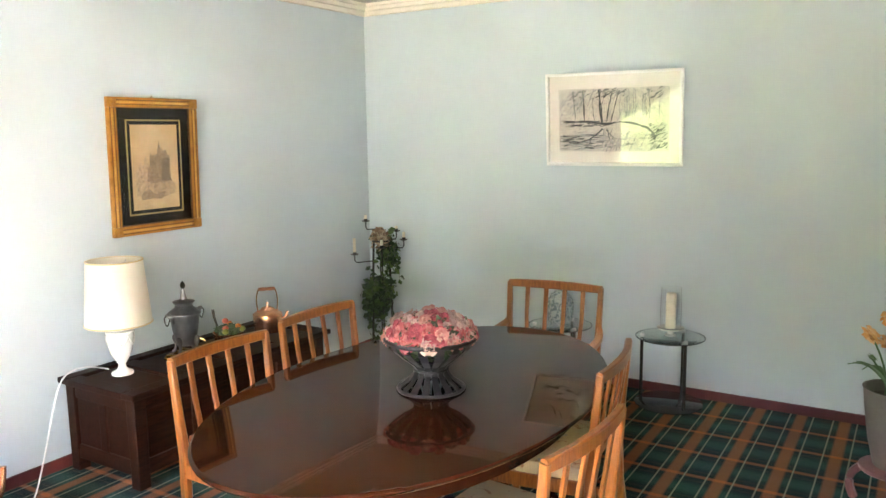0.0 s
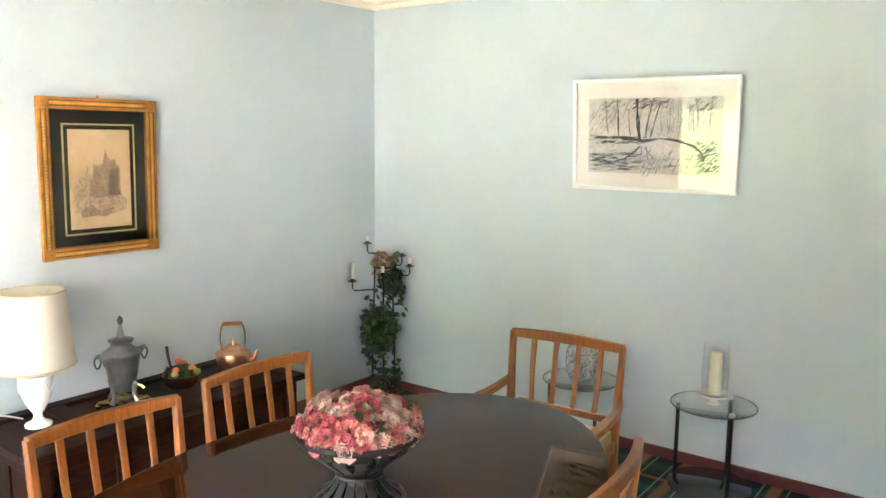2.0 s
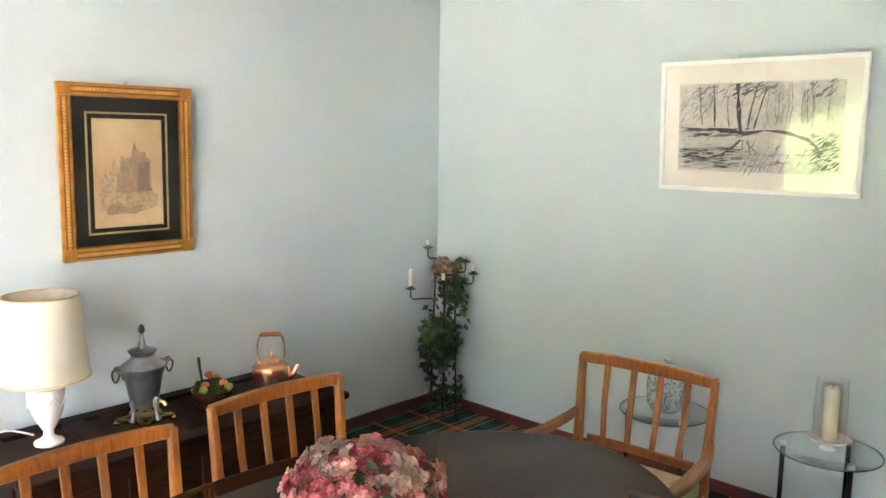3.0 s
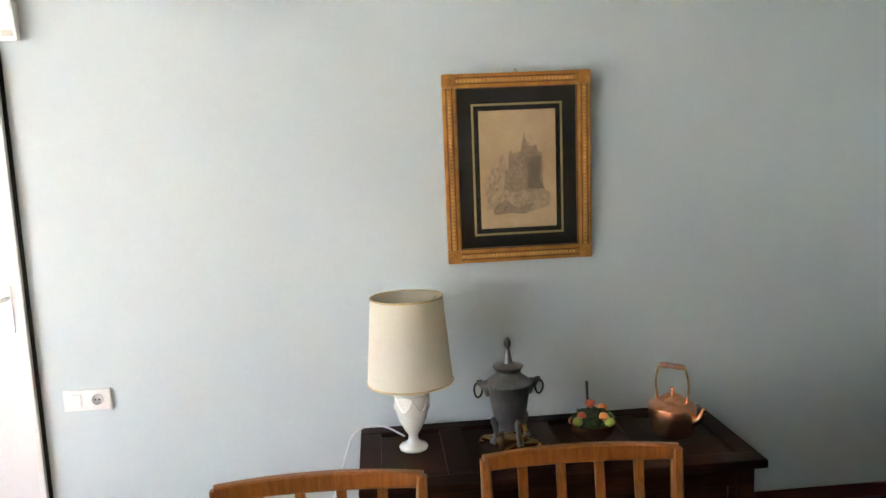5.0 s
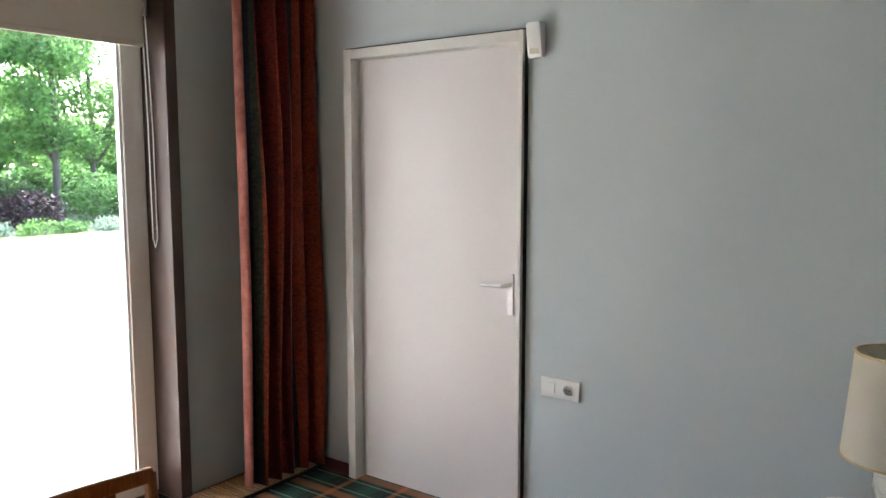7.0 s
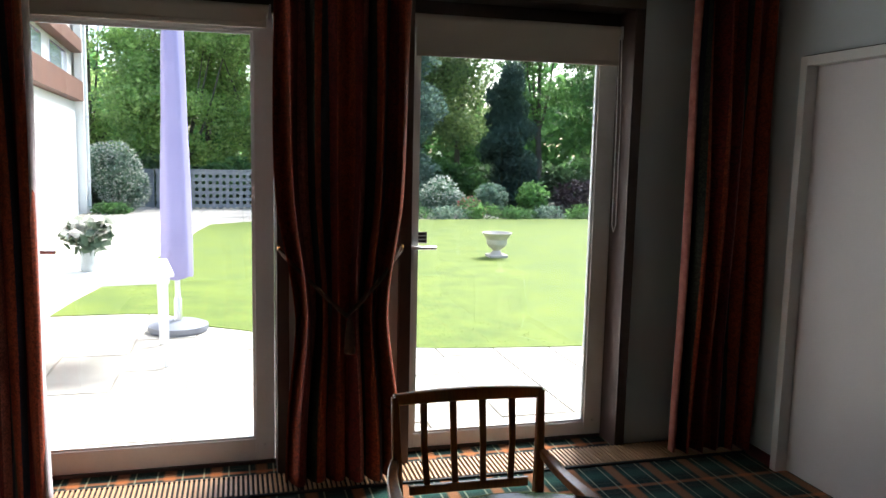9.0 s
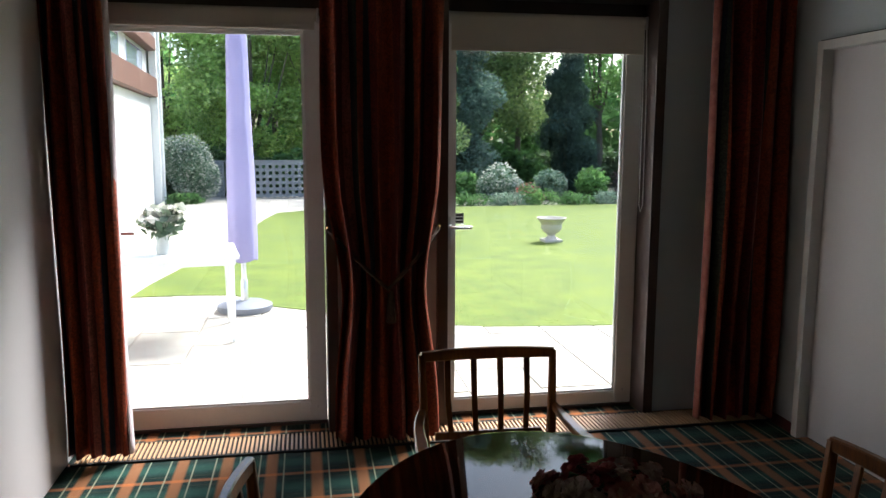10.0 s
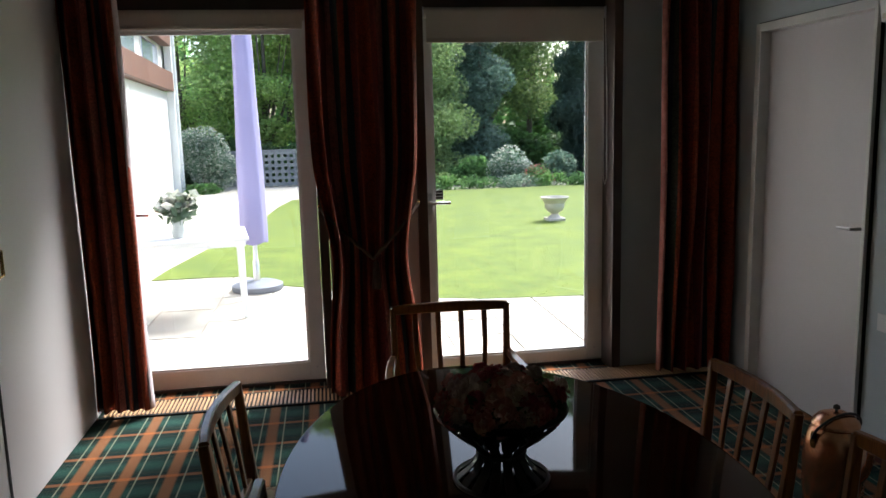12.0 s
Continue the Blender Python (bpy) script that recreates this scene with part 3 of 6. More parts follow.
side = chair("dining_chair", "light mahogany slat-back dining chair with a cream floral seat", False, chair_at(1.204, 2.565, -1))
copy_thing(side, chair_at(1.157, 3.175, -2))
copy_thing(side, chair_at(2.575, 3.14, 187))
copy_thing(side, chair_at(2.74, 2.44, 176))
arm = chair("dining_armchair", "light mahogany slat-back armchair with curved arms and floral seat", True, chair_at(1.85, 4.25, 274), 0.25)
copy_thing(arm, chair_at(1.91, 1.35, 89))

# ---- oak chest ----
CX0, CX1, CY0, CY1, CZ = 0.03, 0.585, 2.62, 3.95, 0.46
chest = thing("oak_chest", "old dark oak panelled chest standing against the wall", "chest", pose(0, 0, 0))
bm = bmesh.new()
for a in ((CX0, CX0 + 0.07, CY0, CY1), (CX1 - 0.085, CX1, CY0, CY1)):
    box(bm, a[0], a[1], a[2], a[3], CZ - 0.03, CZ, 0.008)
ys = [CY0 + (CY1 - CY0) * k / 4 for k in range(5)]
for k, y in enumerate(ys):
    w = 0.04
    y0, y1 = (y, y + 0.075) if k == 0 else (y - 0.075, y) if k == 4 else (y - w, y + w)
    box(bm, CX0 + 0.07, CX1 - 0.085, y0, y1, CZ - 0.03, CZ - 0.001, 0.004)
part("lid_frame", bm, OAK, chest)
for k in range(4):
    part("lid_panel", boxed(CX0 + 0.068, CX1 - 0.083, ys[k] + 0.038, ys[k + 1] - 0.038, CZ - 0.032, CZ - 0.016, 0.004), OAK, chest)
bx0, bx1, by0, by1 = CX0 + 0.015, CX1 - 0.035, CY0 + 0.03, CY1 - 0.03
for x in (bx0, bx1 - 0.06):
    for y in (by0, by1 - 0.06):
        part("corner_stile", boxed(x, x + 0.06, y, y + 0.06, 0.0, CZ - 0.031, 0.004), OAK, chest)
for z0, z1 in ((0.06, 0.13), (CZ - 0.1, CZ - 0.031)):
    part("front_rail", boxed(bx1 - 0.045, bx1 - 0.008, by0 + 0.06, by1 - 0.06, z0, z1, 0.004), OAK, chest)
    for y in (by0 + 0.008, by1 - 0.045):
        part("end_rail", boxed(bx0 + 0.06, bx1 - 0.06, y, y + 0.037, z0, z1, 0.004), OAK, chest)
for k in range(4):
    y0, y1 = by0 + 0.06 + (by1 - by0 - 0.12) * k / 4, by0 + 0.06 + (by1 - by0 - 0.12) * (k + 1) / 4
    part("front_panel", boxed(bx1 - 0.035, bx1 - 0.02, y0 + 0.02, y1 - 0.02, 0.13, CZ - 0.1, 0.004), OAK, chest)
    part("muntin", boxed(bx1 - 0.044, bx1 - 0.009, y1 - 0.025, y1 + 0.02, 0.13, CZ - 0.1, 0.003), OAK, chest)
for y in (by0 + 0.018, by1 - 0.033):
    part("end_panel", boxed(bx0 + 0.06, bx1 - 0.06, y, y + 0.015, 0.13, CZ - 0.1, 0.003), OAK, chest)
    part("end_muntin", boxed((bx0 + bx1) / 2 - 0.025, (bx0 + bx1) / 2 + 0.025, y - 0.008, y + 0.024, 0.13, CZ - 0.1, 0.003), OAK, chest)
part("back_board", boxed(bx0, bx0 + 0.012, by0 + 0.06, by1 - 0.06, 0.06, CZ - 0.031), OAK, chest)
part("bottom_board", boxed(bx0, bx1 - 0.05, by0 + 0.02, by1 - 0.02, 0.06, 0.075), OAK, chest)

# ---- on the chest ----
SHY = 2.81
lamp = thing("table_lamp", "white ceramic urn lamp with a cream fabric shade, unlit", "lamp", pose(0.26, SHY, CZ))
part("base", lathe(bmesh.new(), [(0.05, 0), (0.051, 0.008), (0.046, 0.014), (0.027, 0.022), (0.018, 0.034), (0.017, 0.05), (0.03, 0.07), (0.048, 0.105), (0.059, 0.15), (0.063, 0.185), (0.061, 0.2), (0.066, 0.204), (0.066, 0.212), (0.054, 0.216), (0.034, 0.226), (0.02, 0.236), (0.017, 0.25)], 36), WHITEPOT, lamp, "white glazed ceramic urn", True)
for k in range(6):
    a0, a1 = k * math.pi / 3, (k + 1) * math.pi / 3
    pts = []
    for i in range(9):
        a = a0 + (a1 - a0) * i / 8
        z = 0.192 - 0.045 * math.sin(math.pi * i / 8)
        r = 0.0625 - 0.004 * math.sin(math.pi * i / 8)
        pts.append((r * math.cos(a), r * math.sin(a), z))
    part("garland", tube(bmesh.new(), pts, [0.003 + 0.003 * math.sin(math.pi * i / 8) for i in range(9)], 7), WHITEPOT, lamp, smooth=True)
bm = bmesh.new()
sz0, sz1, sr0, sr1 = 0.243, 0.548, 0.15, 0.125
lathe(bm, [(sr0, sz0), (sr1, sz1), (sr1 - 0.003, sz1), (sr0 - 0.003, sz0), (sr0, sz0)], 48, cap=False)
bmesh.ops.remove_doubles(bm, verts=bm.verts, dist=1e-5)
part("shade", bm, SHADE, lamp, "cream fabric shade", True)
TRIM = plain("shade_trim", (0.62, 0.46, 0.24), (0.7, 0.55, 0.3), 20, 0.7)
for r, z in ((sr0, sz0 + 0.004), (sr1, sz1 - 0.003)):
    part("shade_trim", tube(bmesh.new(), [(r * math.cos(2 * math.pi * i / 48), r * math.sin(2 * math.pi * i / 48), z) for i in range(49)], 0.0035, 6), TRIM, lamp, "thin gold trim", True)
part("bulb_holder", lathe(bmesh.new(), [(0.014, 0.25), (0.014, 0.31), (0.011, 0.315)], 14), CABLE, lamp, smooth=True)
part("bulb", lathe(bmesh.new(), [(0.011, 0.315), (0.02, 0.34), (0.028, 0.37), (0.024, 0.395), (0.008, 0.405)], 16), WHITEPOT, lamp, smooth=True)
for k in range(3):
    a = k * 2.094
    part("shade_spoke", tube(bmesh.new(), [(0.012 * math.cos(a), 0.012 * math.sin(a), 0.45), (sr1 * math.cos(a), sr1 * math.sin(a), 0.53)], 0.0018, 5), STEEL, lamp)
part("shade_stem", tube(bmesh.new(), [(0.013, 0, 0.31), (0.03, 0, 0.38), (0.012, 0, 0.45), (-0.012, 0, 0.45), (-0.03, 0, 0.38), (-0.013, 0, 0.31)], 0.002, 5), STEEL, lamp)
cord = [(-0.045, -0.01, 0.012), (-0.075, -0.05, 0.03), (-0.115, -0.1, 0.045), (-0.13, -0.16, 0.045), (-0.14, -0.22, 0.02), (-0.15, -0.255, -0.08), (-0.15, -0.29, -0.2), (-0.13, -0.34, -0.32), (-0.08, -0.41, -0.42), (-0.02, -0.47, -0.449), (0.06, -0.56, -0.451), (0.02, -0.75, -0.451), (-0.15, -0.95, -0.451), (-0.23, -1.0, -0.45)]
sm = []
for p0, p1, p2 in zip(cord, cord[1:], cord[2:]):
    p0, p1, p2 = Vector(p0), Vector(p1), Vector(p2)
    sm += bez((p0 + p1) / 2, p1, (p1 + p2) / 2, 5)[:-1]
part("power_cord", tube(bmesh.new(), sm, 0.0036, 7), CABLE, lamp, "white power cord", True)

urn = thing("samovar_urn", "tarnished pewter urn with ring handles on a brass tripod base", "urn", pose(0.31, 3.148, CZ))
for k in range(4):
    a0, a1 = radians(65 + 90 * k), radians(155 + 90 * k)
    p0, p1 = Vector((0.1 * math.cos(a0), 0.1 * math.sin(a0), 0.02)), Vector((0.1 * math.cos(a1), 0.1 * math.sin(a1), 0.02))
    part("base_bar", sweep(bmesh.new(), bez(p0, (p0 + p1) * 0.22 + Vector((0, 0, 0.012)), p1, 8), 0.022, 0.016), BRASS, urn, "curved brass base bar")
part("base_disc", lathe(bmesh.new(), [(0.05, 0.016), (0.052, 0.02), (0.052, 0.026), (0.03, 0.03)], 28), BRASS, urn, smooth=True)
for a in (65, 155, 245, 335):
    c, sn = math.cos(radians(a)), math.sin(radians(a))
    part("ball_foot", lathe(bmesh.new(), [(0.004, 0), (0.012, 0.004), (0.015, 0.012), (0.01, 0.02), (0.004, 0.024)], 12, pose(0.1 * c, 0.1 * sn, 0)), BRASS, urn, smooth=True)
for a in (20, 110, 200, 290):
    c, sn = math.cos(radians(a)), math.sin(radians(a))
    leg = bez((0.072 * c, 0.072 * sn, 0.024), (0.045 * c, 0.045 * sn, 0.06), (0.066 * c, 0.066 * sn, 0.115), 7)
    part("leg", tube(bmesh.new(), leg, [0.012, 0.009, 0.007, 0.007, 0.009, 0.012, 0.014, 0.008], 8), PEWTER, urn, smooth=True)
part("body", lathe(bmesh.new(), [(0.012, 0.062), (0.04, 0.066), (0.05, 0.085), (0.058, 0.12), (0.07, 0.19), (0.076, 0.222), (0.082, 0.228), (0.082, 0.234), (0.072, 0.242), (0.046, 0.262), (0.042, 0.272), (0.05, 0.284), (0.054, 0.29), (0.05, 0.293), (0.03, 0.293)], 36), PEWTER, urn, smooth=True)
part("lid", lathe(bmesh.new(), [(0.045, 0.291), (0.03, 0.296), (0.017, 0.302), (0.011, 0.33), (0.007, 0.352), (0.005, 0.356)], 24), PEWTER, urn, smooth=True)
part("finial", lathe(bmesh.new(), [(0.005, 0.355), (0.011, 0.362), (0.013, 0.374), (0.008, 0.387), (0.002, 0.394)], 16), IRON, urn, smooth=True)
part("tap", tube(bmesh.new(), [(0.05, 0.02, 0.1), (0.085, 0.035, 0.098), (0.095, 0.04, 0.085)], 0.007), BRASS, urn, smooth=True)
for sd in (-1, 1):
    part("mask_boss", lathe(bmesh.new(), [(0.02, 0), (0.018, 0.012), (0.009, 0.024), (0.002, 0.028)], 14, pose(0, sd * 0.074, 0.225, -90 * sd, 0, 0)), PEWTER, urn, smooth=True)
    part("arm", tube(bmesh.new(), [(0, sd * 0.07, 0.19), (0, sd * 0.082, 0.225), (0, sd * 0.1, 0.237), (0, sd * 0.11, 0.236)], [0.011, 0.012, 0.012, 0.01]), PEWTER, urn, smooth=True)
    ring = [(0.004 * math.sin(2 * a), sd * 0.107 + 0.014 * math.sin(a), 0.21 + 0.025 * math.cos(a)) for a in (2 * math.pi * i / 20 for i in range(21))]
    part("ring", tube(bmesh.new(), ring, 0.0036, 7), IRON, urn, smooth=True)

RED, ORANGE, YELLOWGREEN = (plain(nm, a, b, 12, 0.4) for nm, a, b in (("coral_petal", (0.5, 0.09, 0.05), (0.68, 0.2, 0.1)), ("orange_petal", (0.62, 0.16, 0.03), (0.75, 0.3, 0.07)), ("green_berry", (0.2, 0.24, 0.04), (0.35, 0.36, 0.08))))


def leaf_cloud(name, n, sampler, size, material, parent=None, label="", seed=1, droop=0.0, shape=1.5, up=0.0):
    """Many small folded leaves as one mesh; sampler(rng, n) gives their places."""
    rng = np.random.default_rng(seed)
    pos = sampler(rng, n)
    n = len(pos)
    d = rng.normal(size=(n, 3))
    d[:, 2] = d[:, 2] * 0.6 - droop
    d /= np.linalg.norm(d, axis=1)[:, None]
    w = np.cross(d, rng.normal(size=(n, 3)) + (0, 0, up))
    w /= np.linalg.norm(w, axis=1)[:, None] + 1e-9
    nn = np.cross(d, w)
    s = size * rng.uniform(0.6, 1.3, n)[:, None]
    v = np.stack([pos - d * s * 0.5 * shape, pos + w * s * 0.45 + nn * s * 0.12, pos + d * s * 0.5 * shape, pos - w * s * 0.45 + nn * s * 0.12], 1).reshape(-1, 3)
    idx = np.arange(n)[:, None] * 4
    faces = np.concatenate([idx + (0, 1, 2), idx + (0, 2, 3)], 1).reshape(-1, 3)
    me = bpy.data.meshes.new(name)
    me.from_pydata(v.tolist(), [], faces.tolist())
    me.materials.append(material)
    ob = new(name, me)
    if parent:
        ob.parent = parent
    if label:
        tagged(ob, label)
    return ob


def leaf_material(name, c1, c2, c3, rough=0.5, glow=0.25):
    """Leaves that differ one by one, with some light passing through."""
    m, t, b = nodes_of(name)
    g = t.nodes.new("ShaderNodeNewGeometry")
    col = ramp(t, g.outputs["Random Per Island"], [(0.0, c1), (0.55, c2), (1.0, c3)])
    spot = noise_tex(t, coords(t), 1.1, 3)
    col = mix(t, 1.0, col, ramp(t, spot, [(0.3, (0.6, 0.6, 0.62)), (0.7, (1.25, 1.2, 1.1))]), "MULTIPLY")
    link(t, col, b.inputs["Base Color"])
    b.inputs["Roughness"].default_value = rough
    tr = t.nodes.new("ShaderNodeBsdfTranslucent")
    link(t, col, tr.inputs[0])
    ms = t.nodes.new("ShaderNodeMixShader")
    ms.inputs[0].default_value = glow
    link(t, b.outputs[0], ms.inputs[1])
    link(t, tr.outputs[0], ms.inputs[2])
    link(t, ms.outputs[0], t.nodes["Material Output"].inputs[0])
    return m


def ball(center, radii, shell=0.55):
    """Places in an ellipsoid, most of them near its skin."""
    def pick(rng, n):
        u = rng.normal(size=(n, 3))
        u /= np.linalg.norm(u, axis=1)[:, None]
        r = (shell + (1 - shell) * rng.random(n))[:, None]
        return np.array(center) + u * r * np.array(radii)
    return pick


def clumps(items, shell=0.45):
    """Places spread over several ellipsoids (centre, radii)."""
    def pick(rng, n):
        vol = np.array([r[0] * r[1] * r[2] for _, r in items]) ** 0.67
        out = [ball(c, r, shell)(rng, max(1, int(n * w))) for (c, r), w in zip(items, vol / vol.sum())]
        return np.concatenate(out)
    return pick


IVYLEAF = leaf_material("ivy_leaves", (0.014, 0.034, 0.012), (0.04, 0.09, 0.025), (0.13, 0.2, 0.06), 0.38, 0.1)
SPRIG = leaf_material("sprig_leaves", (0.02, 0.04, 0.015), (0.04, 0.08, 0.03), (0.09, 0.13, 0.05), 0.5, 0.1)

pan = thing("copper_pan", "small copper pan filled with dried orange flowers", "pan", pose(0.29, 3.447, CZ))
part("pan_body", lathe(bmesh.new(), [(0.03, 0.0), (0.055, 0.004), (0.072, 0.022), (0.079, 0.045), (0.08, 0.058), (0.083, 0.061), (0.077, 0.06), (0.07, 0.04), (0.02, 0.034)], 36), COPPER, pan, smooth=True)
part("pan_handle", sweep(bmesh.new(), [(-0.075, 0.01, 0.055), (-0.1, 0.014, 0.075), (-0.125, 0.018, 0.12), (-0.135, 0.02, 0.165)], [0.014, 0.013, 0.016, 0.02], 0.006, (0, 1, 0)), IRON, pan)
leaf_cloud("foliage", 220, ball((0, 0, 0.072), (0.07, 0.07, 0.026)), 0.028, SPRIG, pan, seed=4)
for i, (x, y, z, mt) in enumerate(((0.03, -0.045, 0.092, RED), (0.045, 0.03, 0.09, ORANGE), (-0.02, 0.0, 0.118, RED), (0.05, -0.065, 0.08, YELLOWGREEN), (0.06, 0.045, 0.075, YELLOWGREEN), (-0.045, 0.05, 0.09, ORANGE))):
    part("blossom", lathe(bmesh.new(), [(0.003, -0.014), (0.015, -0.008), (0.018, 0.002), (0.013, 0.012), (0.004, 0.016)], 10, pose(x, y, z)), mt, pan, smooth=True)

ket = thing("copper_kettle", "polished copper kettle with a wooden bail handle", "kettle", pose(0.3, 3.737, CZ, 0, 0, -40))
part("body", lathe(bmesh.new(), [(0.07, 0.0), (0.075, 0.004), (0.082, 0.06), (0.084, 0.098), (0.083, 0.104), (0.072, 0.112), (0.045, 0.126), (0.036, 0.129)], 40), COPPER, ket, smooth=True)
part("lid", lathe(bmesh.new(), [(0.04, 0.128), (0.036, 0.135), (0.02, 0.143), (0.005, 0.146), (0.004, 0.154), (0.008, 0.16), (0.007, 0.167), (0.002, 0.171)], 28), COPPER, ket, smooth=True)
part("spout", tube(bmesh.new(), bez((0.0, 0.072, 0.055), (0.0, 0.105, 0.062), (0.0, 0.11, 0.1), 7) + [Vector((0, 0.118, 0.106))], [0.02, 0.018, 0.016, 0.014, 0.012, 0.011, 0.01, 0.009, 0.008], 10), COPPER, ket, smooth=True)
for sd in (-1, 1):
    part("handle_lug", boxed(-0.008, 0.008, sd * 0.055 - 0.003, sd * 0.055 + 0.003, 0.112, 0.14, 0.002), COPPER, ket)
    part("bail", tube(bmesh.new(), bez((0, sd * 0.055, 0.135), (0, sd * 0.066, 0.2), (0, sd * 0.045, 0.245), 7), 0.004, 7), BRASS, ket, "thin brass bail", True)
part("grip", lathe(bmesh.new(), [(0.006, -0.047), (0.01, -0.042), (0.011, -0.02), (0.009, 0.0), (0.011, 0.02), (0.01, 0.042), (0.006, 0.047)], 14, pose(0, 0, 0.246, 90)), CHAIRWOOD, ket, "turned wooden grip", True)

# ---- flower bowl on the table ----
bowl = thing("flower_bowl", "black slatted iron footed bowl heaped with pink silk flowers", "flower bowl", pose(2.015, 2.79, TZ))
bp = [(0.114, 0.004), (0.102, 0.018), (0.077, 0.036), (0.06, 0.058), (0.057, 0.076), (0.07, 0.094), (0.11, 0.124), (0.144, 0.156), (0.156, 0.182)]
for r, z, w in ((0.115, 0.005, 0.006), (0.157, 0.183, 0.008), (0.058, 0.072, 0.005)):
    part("rim", tube(bmesh.new(), [(r * math.cos(2 * math.pi * i / 48), r * math.sin(2 * math.pi * i / 48), z) for i in range(49)], w, 7), IRON, bowl, smooth=True)
first = None
for k in range(16):
    if first is None:
        bm = bmesh.new()
        pts = [Vector((r, 0, z)) for r, z in bp]
        sweep(bm, pts, [0.031 * (0.42 + 0.58 * r / 0.15) for r, z in bp], 0.003, (1, 0, 0.2))
        first = part("slat", bm, IRON, bowl)
    else:
        o = first.copy()
        o.rotation_euler = (0, 0, 2 * math.pi * k / 16)
        scene.collection.objects.link(o)
PINKS = [leaf_material(nm, a, b, c, 0.6, 0.15) for nm, a, b, c in (("rose_pink", (0.36, 0.06, 0.07), (0.52, 0.13, 0.14), (0.64, 0.27, 0.25)), ("pale_pink", (0.48, 0.19, 0.17), (0.62, 0.31, 0.27), (0.7, 0.46, 0.38)), ("deep_pink", (0.26, 0.04, 0.06), (0.45, 0.08, 0.11), (0.6, 0.2, 0.22)), ("dusty_pink", (0.4, 0.26, 0.25), (0.55, 0.4, 0.37), (0.66, 0.5, 0.42)))]


def blossom_mesh(seed, size):
    rng = random.Random(seed)
    bm = bmesh.new()
    for ring, (count, tilt, ln) in enumerate(((6, 76, 0.5), (8, 55, 0.72), (11, 32, 0.9), (12, 8, 1.0), (10, -16, 0.95))):
        for k in range(count):
            a = 2 * math.pi * (k + 0.4 * ring) / count + rng.uniform(-0.25, 0.25)
            tl = radians(tilt + rng.uniform(-16, 16))
            L = size * ln * rng.uniform(0.75, 1.2)
            W = L * 0.4
            c, sn, ct, st = math.cos(a), math.sin(a), math.cos(tl), math.sin(tl)
            pts = [(0.06 * L, 0, 0), (0.55 * L, W, 0.12 * L), (0.92 * L, W * 0.8, -0.05 * L), (0.96 * L, 0, 0.06 * L), (0.92 * L, -W * 0.8, -0.05 * L), (0.55 * L, -W, 0.12 * L), (0.55 * L, 0, -0.02 * L)]
            vs = [bm.verts.new(((x * ct - z * st) * c - y * sn, (x * ct - z * st) * sn + y * c, x * st + z * ct)) for x, y, z in pts]
            for q in ((0, 1, 6), (1, 2, 6), (2, 3, 6), (3, 4, 6), (4, 5, 6), (5, 0, 6)):
                bm.faces.new([vs[i] for i in q])
    return bm


heads = []
for k, mt in enumerate(PINKS):
    heads.append(part("flower", blossom_mesh(k, 0.029), mt, bowl))
rng = random.Random(11)
count = 0
for ring, (rad, z, cnt) in enumerate(((0.144, 0.198, 25), (0.136, 0.214, 22), (0.114, 0.228, 17), (0.088, 0.24, 13), (0.06, 0.249, 9), (0.028, 0.254, 4), (0.0, 0.257, 1))):
    for k in range(cnt):
        a = 2 * math.pi * (k + 0.5 * (ring % 2)) / cnt + rng.uniform(-0.12, 0.12)
        r2 = rad + rng.uniform(-0.012, 0.012)
        p = Vector((r2 * math.cos(a), r2 * math.sin(a), z + rng.uniform(-0.012, 0.012)))
        out = Vector((p.x, p.y, (z - 0.18) * 0.9 + 0.03)).normalized()
        o = heads[count] if count < 4 else heads[rng.randrange(4)].copy()
        if count >= 4:
            scene.collection.objects.link(o)
        q = out.to_track_quat("Z", "Y").to_euler()
        o.rotation_euler, o.location, o.scale = q, p, (rng.uniform(0.68, 1.1),) * 3
        count += 1
leaf_cloud("foliage", 260, clumps([((0, 0, 0.195), (0.155, 0.155, 0.062))], 0.85), 0.032, SPRIG, bowl, "dark green leaves among the flowers", seed=8)
leaf_cloud("filling", 200, ball((0, 0, 0.158), (0.112, 0.112, 0.05), 0.7), 0.035, IVYLEAF, bowl, seed=9)

# ---- ivy candle stand in the corner ----
st = thing("candle_stand", "black iron candle stand twined with artificial ivy, five candles", "candle stand", pose(0.24, 4.925, 0))
for k in range(6):
    a = k * math.pi / 3 + 0.2
    part("upright", tube(bmesh.new(), [(0.085 * math.cos(a), 0.085 * math.sin(a), 0.0), (0.075 * math.cos(a), 0.075 * math.sin(a), 0.4), (0.06 * math.cos(a), 0.06 * math.sin(a), 0.84)], 0.005, 6), IRON, st)
for z, r in ((0.07, 0.084), (0.42, 0.076), (0.83, 0.062)):
    part("hoop", tube(bmesh.new(), [(r * math.cos(2 * math.pi * i / 28), r * math.sin(2 * math.pi * i / 28), z) for i in range(29)], 0.005, 6), IRON, st, smooth=True)
right, fwd = Vector((0.745, 0.65, 0)), Vector((-0.65, 0.745, 0))
